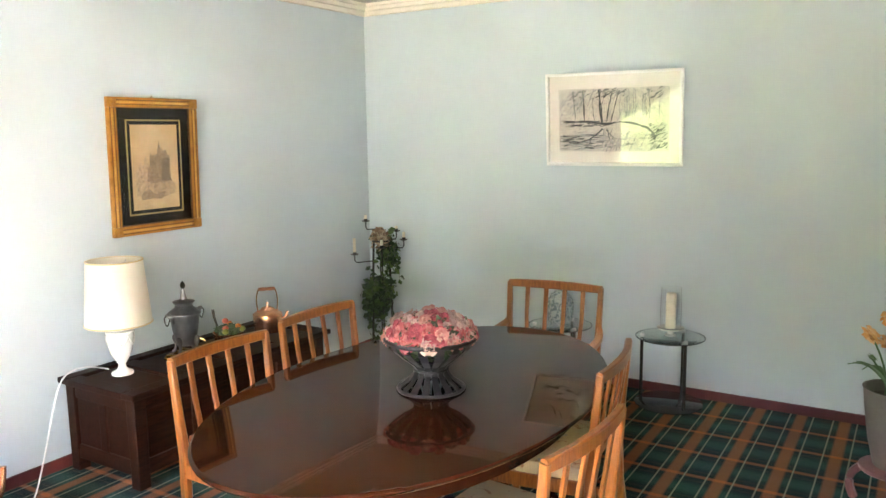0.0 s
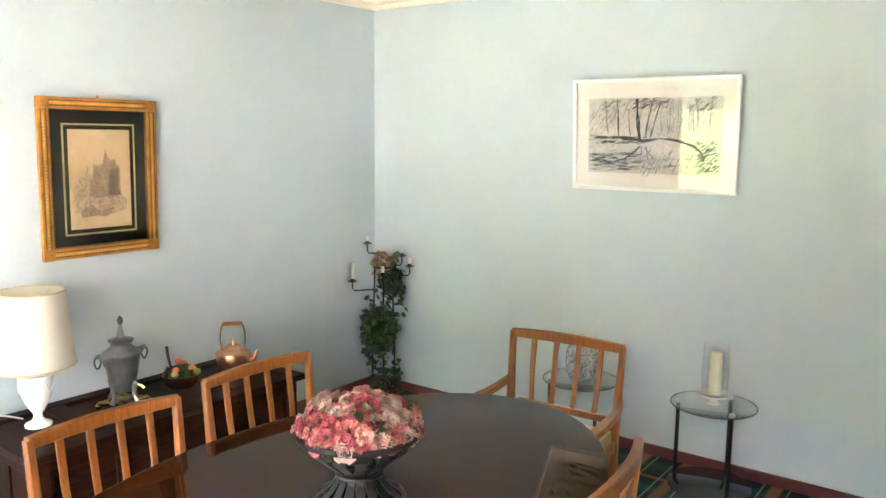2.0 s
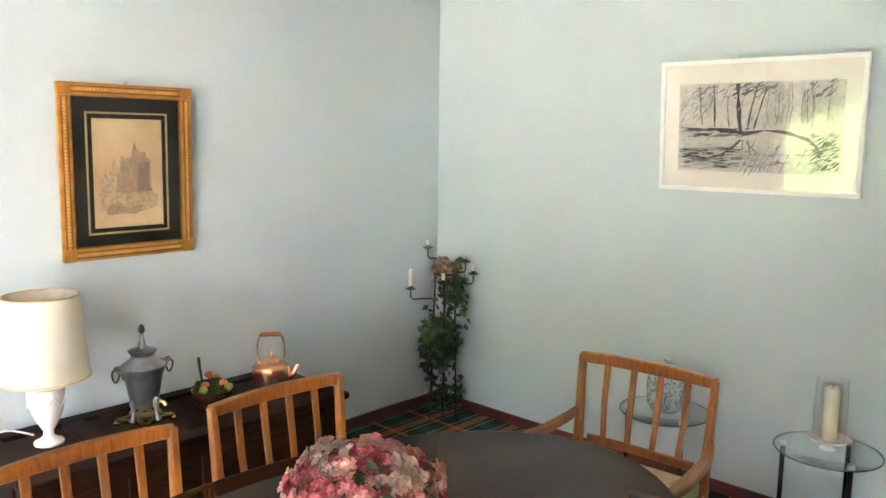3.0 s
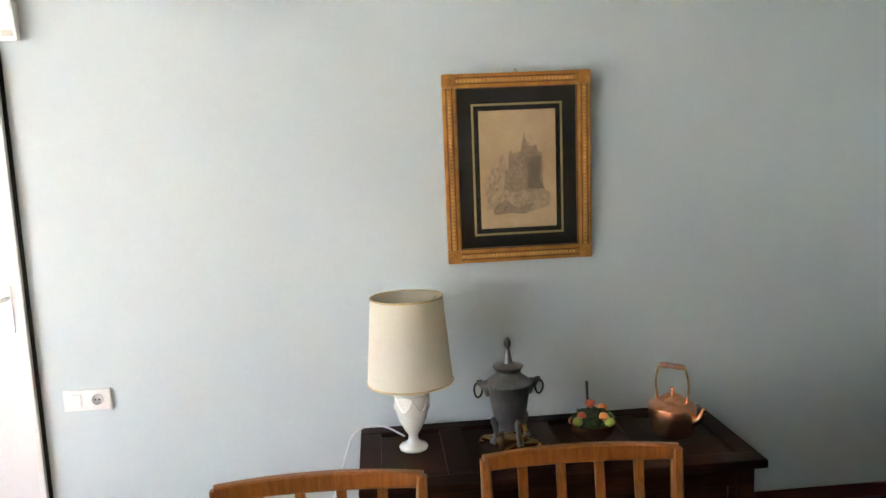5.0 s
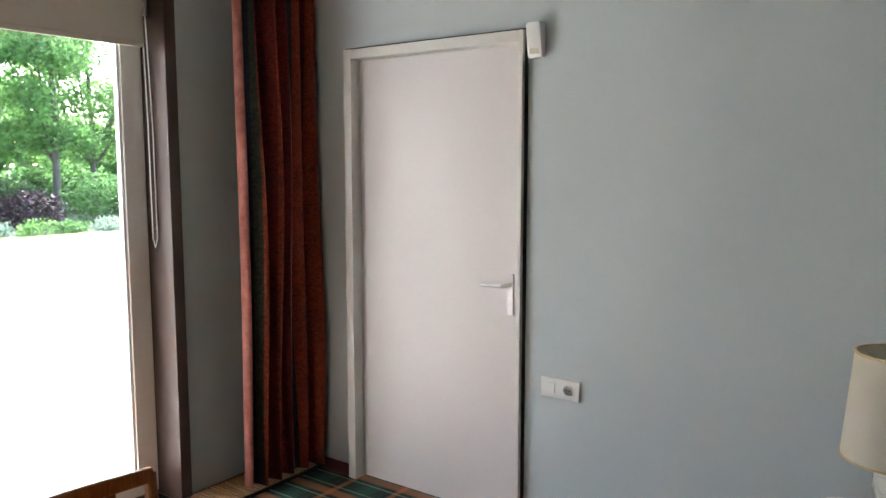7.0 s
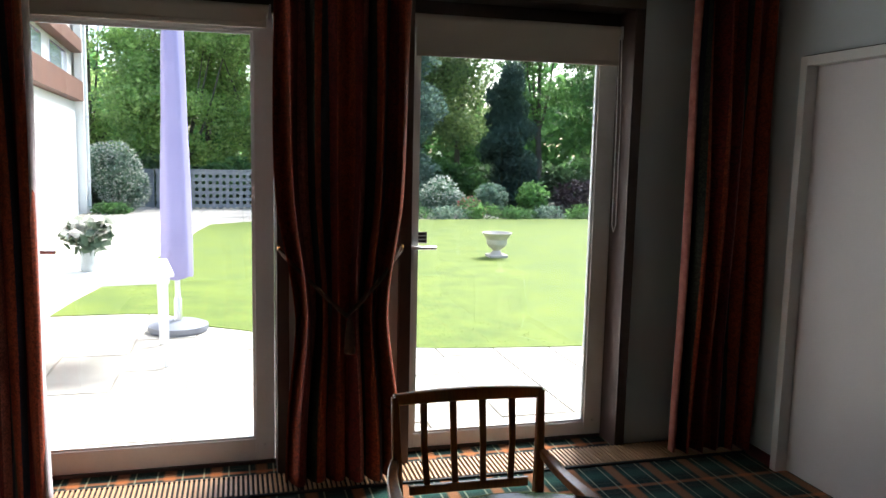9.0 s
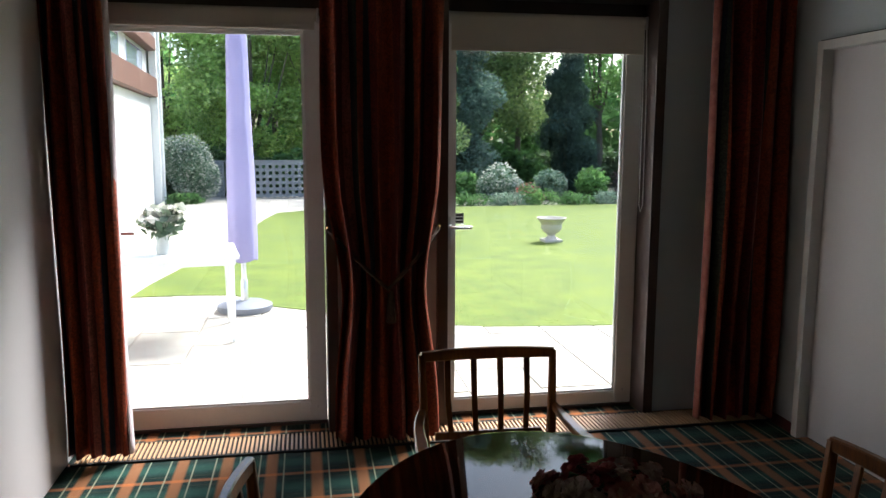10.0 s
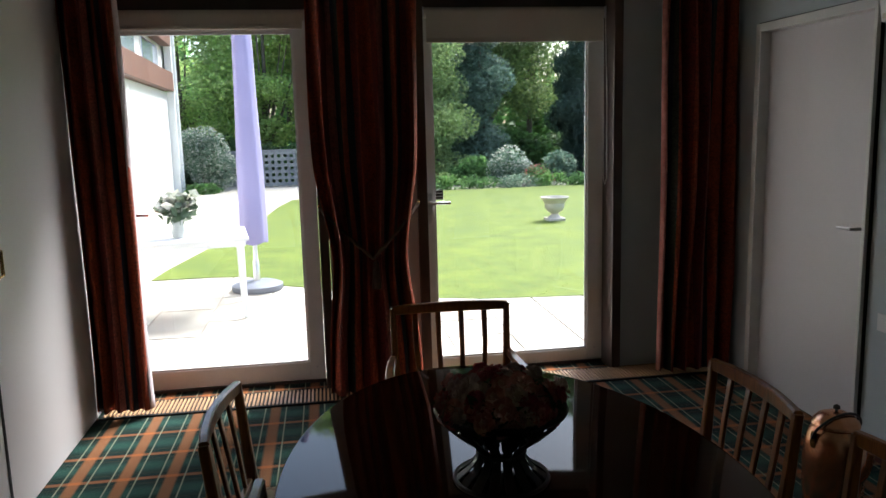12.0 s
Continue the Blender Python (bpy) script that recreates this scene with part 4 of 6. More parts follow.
for u, f, z, h in ((-0.19, -0.03, 0.74, 0.115), (-0.1, 0.06, 0.96, 0.045), (-0.005, -0.1, 0.79, 0.055), (0.115, 0.05, 0.885, 0.035), (0.16, -0.02, 0.83, 0.055)):
    e = right * u + fwd * f
    arm_pts = [Vector((e.x * 0.2, e.y * 0.2, z - 0.05)), Vector((e.x * 0.93, e.y * 0.93, z - 0.055)), Vector((e.x, e.y, z - 0.04)), Vector((e.x, e.y, z))]
    arm_ob = part("arm", tube(bmesh.new(), arm_pts, 0.0045, 6), IRON, st, smooth=True)
    m = Matrix.Translation((e.x, e.y, z))
    part("drip_pan", lathe(bmesh.new(), [(0.006, -0.004), (0.024, 0.0), (0.03, 0.006), (0.028, 0.007), (0.012, 0.004), (0.012, 0.02), (0.01, 0.02)], 16, m), IRON, st, smooth=True)
    cd = part("candle", lathe(bmesh.new(), [(0.0105, 0.006), (0.0105, h), (0.006, h + 0.003)], 14, m), WAX, st, "short cream candle", True)
    part("wick", tube(bmesh.new(), [(e.x, e.y, z + h), (e.x + 0.001, e.y, z + h + 0.009)], 0.001, 5), IRON, cd)


def spiral_ivy(rng, n):
    t = rng.random(n)
    z = 0.08 + 0.8 * t
    a = 7.0 * t + 1.2 + rng.normal(size=n) * 0.75
    r = 0.085 + 0.03 * np.sin(3.14 * t) + rng.normal(size=n) * 0.018
    thick = np.where((t > 0.25) & (t < 0.62), 1.0, 0.6)
    keep = rng.random(n) < thick
    return np.stack([r * np.cos(a), r * np.sin(a), z + rng.normal(size=n) * 0.02], 1)[keep]


leaf_cloud("ivy", 460, spiral_ivy, 0.042, IVYLEAF, st, "glossy dark green ivy", seed=21, droop=0.6, shape=1.25)
leaf_cloud("ivy", 520, ball((-0.02, -0.02, 0.44), (0.115, 0.105, 0.15), 0.5), 0.042, IVYLEAF, st, seed=22, droop=0.5, shape=1.25)
leaf_cloud("ivy", 200, ball((0.03, 0.02, 0.74), (0.075, 0.07, 0.1), 0.4), 0.036, IVYLEAF, st, seed=23, droop=0.4, shape=1.25)
leaf_cloud("ivy", 60, ball((0.0, 0.0, 0.14), (0.1, 0.1, 0.1), 0.6), 0.036, IVYLEAF, st, seed=24, droop=0.5, shape=1.25)
DRIED = leaf_material("dried_flowers", (0.2, 0.11, 0.07), (0.4, 0.27, 0.18), (0.62, 0.5, 0.38), 0.7, 0.1)
leaf_cloud("dried_flowers", 170, ball((0.0, 0.0, 0.84), (0.075, 0.07, 0.09), 0.3), 0.034, DRIED, st, "dried cream and brown flowers", seed=25)

# ---- glass side tables by the north wall ----


def side_table(x, y, h, r, turn, label):
    g = thing("glass_side_table", label, "side table", pose(x, y, 0, 0, 0, turn), "glass side tables")
    top = part("top", lathe(bmesh.new(), [(r - 0.004, h - 0.008), (r, h - 0.005), (r, h - 0.003), (r - 0.004, h)], 48), TABLEGLASS, g, "clear round glass top", True)
    top.visible_shadow = False
    part("top_rim", tube(bmesh.new(), [(r * math.cos(2 * math.pi * i / 48), r * math.sin(2 * math.pi * i / 48), h - 0.004) for i in range(49)], 0.0035, 6), CHROME_DARK, g, smooth=True)
    part("base", lathe(bmesh.new(), [(r - 0.004, 0.012), (r, 0.015), (r, 0.021), (r - 0.004, 0.024)], 48), plain("smoked_glass", (0.045, 0.05, 0.055), (0.06, 0.065, 0.07), 2, 0.08, coat=0.5, bumps=0), g, "smoked round base", True)
    for k in range(3):
        a = k * 2 * math.pi / 3
        px, py = (r - 0.035) * math.cos(a), (r - 0.035) * math.sin(a)
        part("pole", lathe(bmesh.new(), [(0.0095, 0.012), (0.0095, h - 0.008)], 14, pose(px, py, 0)), CHROME_DARK, g, "dark chrome pole", True)
        part("cap", lathe(bmesh.new(), [(0.013, h - 0.012), (0.013, h + 0.003), (0.01, h + 0.006)], 14, pose(px, py, 0)), STEEL, g, smooth=True)
        part("foot", lathe(bmesh.new(), [(0.014, 0.0), (0.014, 0.014)], 14, pose(px, py, 0)), CHROME_DARK, g)
    return g


GT = 0.412
side_table(2.275, 4.9, GT, 0.19, 197, "round glass side table with chrome poles holding a candle")
side_table(1.62, 4.86, GT, 0.19, 205, "round glass side table with chrome poles holding a vase")
cand = thing("pillar_candle", "cream pillar candle on a white dish under a glass chimney", "candle", pose(2.275, 4.9, GT + 0.001))
part("dish", lathe(bmesh.new(), [(0.03, 0.0), (0.032, 0.006), (0.018, 0.014), (0.02, 0.03), (0.07, 0.04), (0.075, 0.05), (0.069, 0.048), (0.02, 0.044)], 36), WHITEPOT, cand, "white ceramic footed dish", True)
part("candle", lathe(bmesh.new(), [(0.028, 0.046), (0.028, 0.24), (0.024, 0.246), (0.008, 0.24)], 28), WAX, cand, smooth=True)
part("wick", tube(bmesh.new(), [(0, 0, 0.238), (0.002, 0, 0.256)], 0.0014, 5), IRON, cand)
chim = part("chimney", lathe(bmesh.new(), [(0.056, 0.05), (0.06, 0.14), (0.056, 0.28), (0.054, 0.28), (0.058, 0.14), (0.054, 0.05), (0.056, 0.05)], 36, cap=False), PICGLASS, cand, "clear glass chimney", True)
chim.visible_shadow = False


def patterned_china():
    m, t, b = nodes_of("patterned_china")
    v = coords(t)
    k = noise_tex(t, v, 26, 3, 0.5, 2.5)
    link(t, ramp(t, k, [(0.4, (0.2, 0.24, 0.27)), (0.5, (0.42, 0.46, 0.46)), (0.62, (0.5, 0.54, 0.53))]), b.inputs["Base Color"])
    b.inputs["Roughness"].default_value, b.inputs["Coat Weight"].default_value = 0.2, 0.4
    return m


pot = thing("china_jar", "lidded china jar with a blue-grey leaf pattern", "jar", pose(1.62, 4.86, GT + 0.001))
CHINA = patterned_china()
part("jar_body", lathe(bmesh.new(), [(0.055, 0.0), (0.06, 0.004), (0.074, 0.03), (0.08, 0.08), (0.08, 0.13), (0.072, 0.158), (0.058, 0.172)], 36), CHINA, pot, smooth=True)
part("lid", lathe(bmesh.new(), [(0.062, 0.17), (0.06, 0.18), (0.035, 0.2), (0.008, 0.206), (0.008, 0.214), (0.013, 0.222), (0.008, 0.23)], 28), CHINA, pot, smooth=True)

# ---- planter with lilies ----
TAUPE = plain("taupe_ceramic", (0.09, 0.075, 0.06), (0.14, 0.12, 0.1), 5, 0.55)
PINKWOOD = wood("pink_brown_wood", (0.1, 0.04, 0.035), (0.2, 0.09, 0.08), 0.45)
stand = thing("plant_stand", "low reddish wooden plant stand with bowed legs", "plant stand", pose(3.405, 4.165, 0, 0, 0, 25))
part("stand_top", lathe(bmesh.new(), [(0.12, 0.15), (0.125, 0.155), (0.125, 0.168), (0.12, 0.172)], 32), PINKWOOD, stand, smooth=True)
for k in range(3):
    a = k * 2.094 + 2.6
    c, sn = math.cos(a), math.sin(a)
    part("leg", sweep(bmesh.new(), bez((0.1 * c, 0.1 * sn, 0.155), (0.19 * c, 0.19 * sn, 0.1), (0.135 * c, 0.135 * sn, 0.0), 8), 0.04, 0.03), PINKWOOD, stand)
vase = thing("flower_planter", "dark taupe tapered planter holding orange and white lilies", "planter", pose(3.405, 4.165, 0.172))
part("planter", lathe(bmesh.new(), [(0.07, 0.0), (0.074, 0.006), (0.1, 0.12), (0.118, 0.25), (0.126, 0.33), (0.13, 0.335), (0.12, 0.335), (0.11, 0.26)], 40), TAUPE, vase, smooth=True)
part("soil", lathe(bmesh.new(), [(0.112, 0.29), (0.05, 0.298)], 24), SOIL, vase)
LILYWHITE, LILYORANGE = (leaf_material(nm, a, b, c, 0.5, 0.2) for nm, a, b, c in (("white_lily", (0.6, 0.6, 0.55), (0.72, 0.72, 0.68), (0.8, 0.8, 0.76)), ("orange_lily", (0.62, 0.25, 0.05), (0.72, 0.38, 0.14), (0.78, 0.52, 0.3))))
LILYLEAF = leaf_material("lily_leaf", (0.03, 0.08, 0.025), (0.06, 0.14, 0.04), (0.1, 0.2, 0.06), 0.4, 0.15)
for k, (dx, dy, dz, mt) in enumerate(((-0.11, -0.05, 0.5, LILYORANGE), (-0.05, -0.05, 0.47, LILYORANGE), (0.0, -0.06, 0.62, LILYWHITE), (0.08, 0.02, 0.55, LILYORANGE), (0.05, 0.08, 0.6, LILYWHITE), (-0.04, 0.08, 0.54, LILYORANGE), (-0.1, -0.03, 0.41, LILYLEAF))):
    dz *= 1.12
    part("stem", tube(bmesh.new(), bez((dx * 0.3, dy * 0.3, 0.29), (dx * 0.4, dy * 0.4, dz * 0.8), (dx, dy, dz), 6), 0.004, 6), LILYLEAF, vase)
    fl = part("flower", blossom_mesh(40 + k, 0.045 if k < 6 else 0.02), mt, vase)
    fl.location, fl.rotation_euler = (dx, dy, dz), (0.7 * dy / 0.1, -0.7 * dx / 0.1, 0)
for k in range(9):
    a = 2 * math.pi * k / 9 + 0.3
    c, sn = math.cos(a), math.sin(a)
    part("leaf", sweep(bmesh.new(), bez((0.02 * c, 0.02 * sn, 0.3), (0.09 * c, 0.09 * sn, 0.46), (0.19 * c, 0.19 * sn, 0.36 + 0.05 * (k % 3)), 7), [0.008, 0.02, 0.03, 0.032, 0.028, 0.02, 0.011, 0.003], 0.003), LILYLEAF, vase)

# ---- copper pot between the door and the chest ----
pot2 = thing("copper_pot", "large lidded copper pot with a bail handle on the carpet", "copper pot", pose(0.49, 1.95, 0, 0, 0, 100) @ Matrix.Scale(0.94, 4))
part("body", lathe(bmesh.new(), [(0.1, 0.0), (0.106, 0.006), (0.118, 0.1), (0.122, 0.22), (0.116, 0.31), (0.1, 0.36), (0.088, 0.378), (0.092, 0.385), (0.09, 0.39)], 44), COPPER, pot2, "hammered copper body", True)
part("lid", lathe(bmesh.new(), [(0.094, 0.389), (0.09, 0.402), (0.07, 0.424), (0.04, 0.438), (0.01, 0.442)], 40), COPPER, pot2, smooth=True)
part("knob", lathe(bmesh.new(), [(0.006, 0.44), (0.006, 0.448), (0.014, 0.455), (0.013, 0.465), (0.004, 0.471)], 16), IRON, pot2, smooth=True)
for sd in (-1, 1):
    part("ear", boxed(-0.014, 0.014, sd * 0.112 - 0.006, sd * 0.112 + 0.006, 0.3, 0.37, 0.004), BRASS, pot2)
part("bail", tube(bmesh.new(), [(0.0, -0.12, 0.345)] + [(0.045 * math.sin(a), -0.125 * math.cos(a), 0.345 + 0.1 * math.sin(a)) for a in (math.pi * i / 14 for i in range(1, 14))] + [(0.0, 0.12, 0.345)], 0.0055, 8), IRON, pot2, "dark iron bail", True)
part("spout", tube(bmesh.new(), bez((0.11, 0, 0.2), (0.17, 0, 0.22), (0.18, 0, 0.33), 7), [0.03, 0.026, 0.022, 0.019, 0.017, 0.015, 0.014, 0.013], 10), COPPER, pot2, smooth=True)

# ---- on the west wall ----
sens = thing("motion_detector", "white plastic alarm detector on the wall beside the door", "detector", pose(0, 1.497, 2.0))
bm = boxed(0.0, 0.05, -0.033, 0.033, -0.065, 0.07, 0.012)
for v in bm.verts:
    if v.co.z < -0.02 and v.co.x > 0.02:
        v.co.x -= 0.018
part("housing", bm, WINWHITE, sens, smooth=True)
part("lens_window", boxed(0.03, 0.036, -0.02, 0.02, -0.05, -0.015, 0.003), BLIND, sens)
sw = thing("wall_socket", "white double wall plate with a switch and a socket", "wall socket", pose(0, 1.615, 0.637))
part("plate", boxed(0.0, 0.009, -0.082, 0.082, -0.04, 0.04, 0.003), WINWHITE, sw)
part("switch", boxed(0.008, 0.014, -0.062, -0.018, -0.023, 0.023, 0.003), WINWHITE, sw)
part("socket_ring", lathe(bmesh.new(), [(0.022, 0), (0.022, 0.006), (0.018, 0.006), (0.017, 0.001)], 24, pose(0.008, 0.04, 0, 0, 90)), WINWHITE, sw, smooth=True)
for y in (0.033, 0.047):
    part("pin_hole", lathe(bmesh.new(), [(0.003, 0), (0.003, 0.002)], 8, pose(0.0095, y, 0, 0, 90)), GAPSHADE, sw)
part("side_edge", boxed(0.0, 0.012, 0.083, 0.088, -0.04, 0.04), FRAMEPAINT, sw)

# framed print with a gilded frame, leaning forward a little at the top
GY0, GY1, GZ0, GZ1 = 2.982, 3.53, 1.073, 1.768
gp = thing("framed_print", "castle print in a carved gilded frame with black mount", "picture", pose(0.012, (GY0 + GY1) / 2, GZ0, 0, 1.6, 0))
GW, GH, FW = (GY1 - GY0) / 2, GZ1 - GZ0, 0.05
for y0, y1, z0, z1 in ((-GW + FW, GW - FW, 0, FW), (-GW + FW, GW - FW, GH - FW, GH), (-GW, -GW + FW, FW, GH - FW), (GW - FW, GW, FW, GH - FW)):
    rail = part("frame_rail", boxed(0.0, 0.022, y0, y1, z0, z1, 0.006), GOLD, gp)
    hor = y1 - y0 > z1 - z0
    bm = bmesh.new()
    L = (y1 - y0) if hor else (z1 - z0)
    for i in range(int(L / 0.014)):
        q = (i + 0.5) * 0.014
        cy, cz = (y0 + q, (z0 + z1) / 2) if hor else ((y0 + y1) / 2, z0 + q)
        lathe(bm, [(0.0062, 0), (0.0048, 0.004), (0.001, 0.006)], 6, pose(0.022, cy, cz, 0, 90))
    part("beading", bm, GOLDLIGHT, rail)
    # grooves are darker strips laid on the rail
    for q in (0.014, FW - 0.014):
        g = boxed(0.019, 0.0226, y0, y1, z0 + q - 0.002, z0 + q + 0.002) if hor else boxed(0.019, 0.0226, y0 + q - 0.002, y0 + q + 0.002, z0, z1)
        part("groove", g, GOLDDARK, rail, "dark groove strip")
    inner = 0.004
    if hor:
        g = boxed(0.003, 0.017, y0, y1, z1, z1 + inner) if z0 == 0 else boxed(0.003, 0.017, y0, y1, z0 - inner, z0)
    else:
        g = boxed(0.003, 0.017, y1, y1 + inner, z0 + inner, z1 - inner) if y0 < 0 else boxed(0.003, 0.017, y0 - inner, y0, z0 + inner, z1 - inner)
    part("inner_lip", g, GOLDDARK, rail)
for y in (-GW, GW - FW):
    for z in (0, GH - FW):
        blk = part("corner_block", boxed(0.0, 0.026, y, y + FW, z, z + FW, 0.004), GOLD, gp)
        part("rosette", lathe(bmesh.new(), [(0.018, 0), (0.016, 0.005), (0.011, 0.003), (0.008, 0.008), (0.002, 0.01)], 12, pose(0.025, y + FW / 2, z + FW / 2, 0, 90)), GOLD, blk, smooth=True)
BLACKMAT = plain("black_mount", (0.005, 0.005, 0.006), (0.008, 0.008, 0.01), 5, 0.95, bumps=0)
part("mount", boxed(0.002, 0.006, -GW + FW, GW - FW, FW, GH - FW), BLACKMAT, gp, "black mount")
LINE = plain("gold_line", (0.3, 0.24, 0.1), (0.4, 0.33, 0.15), 15, 0.6)
PW, PZ0, PZ1 = 0.143, 0.125, 0.56
for o, wd in ((0.026, 0.008),):
    bm = boxed(0.006, 0.0075, -PW - o, -PW - o + wd, PZ0 - o, PZ1 + o)
    box(bm, 0.006, 0.0075, PW + o - wd, PW + o, PZ0 - o, PZ1 + o)
    box(bm, 0.006, 0.0075, -PW - o + wd, PW + o - wd, PZ0 - o, PZ0 - o + wd)
    box(bm, 0.006, 0.0075, -PW - o + wd, PW + o - wd, PZ1 + o - wd, PZ1 + o)
    part("mount_line", bm, LINE, gp, "thin gold line")


def print_paper(name, c1, c2, ink, amount, scale):
    m, t, b = nodes_of(name)
    v = coords(t)
    col = ramp(t, noise_tex(t, v, scale, 5), [(0.35, c1), (0.65, c2)])
    sp = ramp(t, noise_tex(t, v, 70, 5, 0.7), [(0.45, (0, 0, 0)), (0.7, (amount,) * 3)])
    link(t, mix(t, sp, col, ink), b.inputs["Base Color"])
    b.inputs["Roughness"].default_value = 0.8
    return m


PRINT = print_paper("old_print", (0.47, 0.32, 0.17), (0.58, 0.42, 0.25), (0.3, 0.2, 0.12), 0.25, 4)
WASH = [print_paper("wash_%s" % nm, c, tuple(v * 1.25 for v in c), (0.12, 0.08, 0.05), 0.7, 30) for nm, c in (("pale", (0.38, 0.27, 0.16)), ("mid", (0.27, 0.19, 0.115)), ("dark", (0.17, 0.12, 0.075)))]
part("print", boxed(0.006, 0.0078, -PW, PW, PZ0, PZ1), PRINT, gp, "sepia castle print")


def flat_shape(pts, x0, x1):
    bm = bmesh.new()
    lo = [bm.verts.new((x0, y, z)) for y, z in pts]
    hi = [bm.verts.new((x1, y, z)) for y, z in pts]
    bm.faces.new(hi)
    for i in range(len(pts)):
        j = (i + 1) % len(pts)
        bm.faces.new((lo[i], lo[j], hi[j], hi[i]))
    return bm


for k, (pts, wsh) in enumerate((
        ([(-0.125, 0.24), (-0.125, 0.325), (-0.115, 0.34), (-0.105, 0.325), (-0.1, 0.35), (-0.092, 0.385), (-0.083, 0.35), (-0.07, 0.355), (-0.065, 0.39), (-0.058, 0.4), (-0.045, 0.36), (0.0, 0.3), (0.04, 0.24)], 0),
        ([(-0.035, 0.25), (-0.035, 0.4), (-0.026, 0.415), (-0.018, 0.4), (0.012, 0.41), (0.016, 0.44), (0.026, 0.478), (0.034, 0.44), (0.042, 0.425), (0.07, 0.43), (0.076, 0.405), (0.092, 0.4), (0.094, 0.25)], 1),
        ([(-0.11, 0.25), (-0.11, 0.31), (-0.085, 0.35), (-0.06, 0.36), (-0.055, 0.3), (0.03, 0.28), (0.03, 0.25)], 0),
        ([(-0.055, 0.26), (-0.05, 0.34), (-0.02, 0.36), (-0.02, 0.395), (0.0, 0.4), (0.03, 0.41), (0.04, 0.445), (0.05, 0.41), (0.09, 0.4), (0.085, 0.3), (0.095, 0.26)], 1),
        ([(0.035, 0.27), (0.04, 0.385), (0.085, 0.39), (0.082, 0.3), (0.1, 0.265)], 2),
        ([(-0.12, 0.24), (-0.05, 0.27), (0.0, 0.24), (0.09, 0.27), (0.12, 0.25), (0.12, 0.2), (0.02, 0.18), (-0.12, 0.2)], 0),
        ([(-0.1, 0.2), (-0.05, 0.235), (-0.01, 0.2), (0.06, 0.215), (0.03, 0.175), (-0.03, 0.18), (-0.09, 0.175)], 1))):
    part("drawn_shape", flat_shape(pts, 0.0078, 0.0081 + 0.0002 * k), WASH[wsh], gp)
pg = part("glass", boxed(0.012, 0.0135, -GW + FW - 0.002, GW - FW + 0.002, FW - 0.002, GH - FW + 0.002), PRINTGLASS, gp)
pg.visible_shadow = False
part("hanger", tube(bmesh.new(), [(0.002, -0.008, GH - 0.002), (0.002, 0.0, GH + 0.012), (0.002, 0.008, GH - 0.002)], 0.002, 5), BRASS, gp)

# charcoal drawing on the north wall
DX0, DX1, DZ0, DZ1 = 1.445, 2.262, 1.362, 1.913
dr = thing("framed_drawing", "charcoal drawing of trees by water in a white frame", "picture", pose((DX0 + DX1) / 2, YN - 0.031, DZ0, -3.8, 0, 183.4))
DW, DH = (DX1 - DX0) / 2, DZ1 - DZ0
WHITEFRAME = plain("white_frame", (0.76, 0.74, 0.72), (0.83, 0.81, 0.79), 8, 0.45)
for x0, x1, z0, z1 in ((-DW, DW, 0, 0.018), (-DW, DW, DH - 0.018, DH), (-DW, -DW + 0.018, 0.018, DH - 0.018), (DW - 0.018, DW, 0.018, DH - 0.018)):
    part("frame_rail", boxed(x0, x1, 0.0, 0.028, z0, z1, 0.003), WHITEFRAME, dr)
PAPER = plain("cream_paper", (0.72, 0.66, 0.6), (0.78, 0.72, 0.66), 3, 0.85)
part("mount", boxed(-DW + 0.018, DW - 0.018, 0.002, 0.006, 0.018, DH - 0.018), PAPER, dr, "cream mount")
CHARPAPER = print_paper("charcoal_paper", (0.52, 0.48, 0.44), (0.68, 0.62, 0.55), (0.2, 0.2, 0.21), 0.5, 9)
INKS = [print_paper("charcoal_%s" % nm, c, tuple(v * 1.5 for v in c), (0.02, 0.02, 0.025), 0.7, 25) for nm, c in (("soft", (0.3, 0.29, 0.29)), ("mid", (0.17, 0.165, 0.165)), ("black", (0.06, 0.06, 0.064)))]
AX, AZ0, AZ1 = 0.33, 0.085, 0.455
part("sheet", boxed(-AX, AX, 0.006, 0.0072, AZ0, AZ1), CHARPAPER, dr, "charcoal sheet")


shake = random.Random(17)


def stroke(pts, widths, depth):
    bm = bmesh.new()
    L, R = [], []
    fine, wide = [], []
    for i in range(len(pts) - 1):
        for k in range(4):
            f = k / 4
            fine.append((pts[i][0] * (1 - f) + pts[i + 1][0] * f + shake.uniform(-0.0012, 0.0012), pts[i][1] * (1 - f) + pts[i + 1][1] * f + shake.uniform(-0.0012, 0.0012)))
            wide.append((widths[i] * (1 - f) + widths[i + 1] * f) * shake.uniform(0.45, 1.3))
    pts, widths = fine + [pts[-1]], wide + [widths[-1] * 0.4]
    for i, (x, z) in enumerate(pts):
        a, b = pts[max(i - 1, 0)], pts[min(i + 1, len(pts) - 1)]
        dx, dz = b[0] - a[0], b[1] - a[1]
        ln = math.hypot(dx, dz) or 1
        w = widths[i] / 2
        L.append(bm.verts.new((-(x - dz / ln * w), depth, z + dx / ln * w)))
        R.append(bm.verts.new((-(x + dz / ln * w), depth, z - dx / ln * w)))
    for i in range(len(pts) - 1):
        bm.faces.new((L[i], L[i + 1], R[i + 1], R[i]))
    return bm


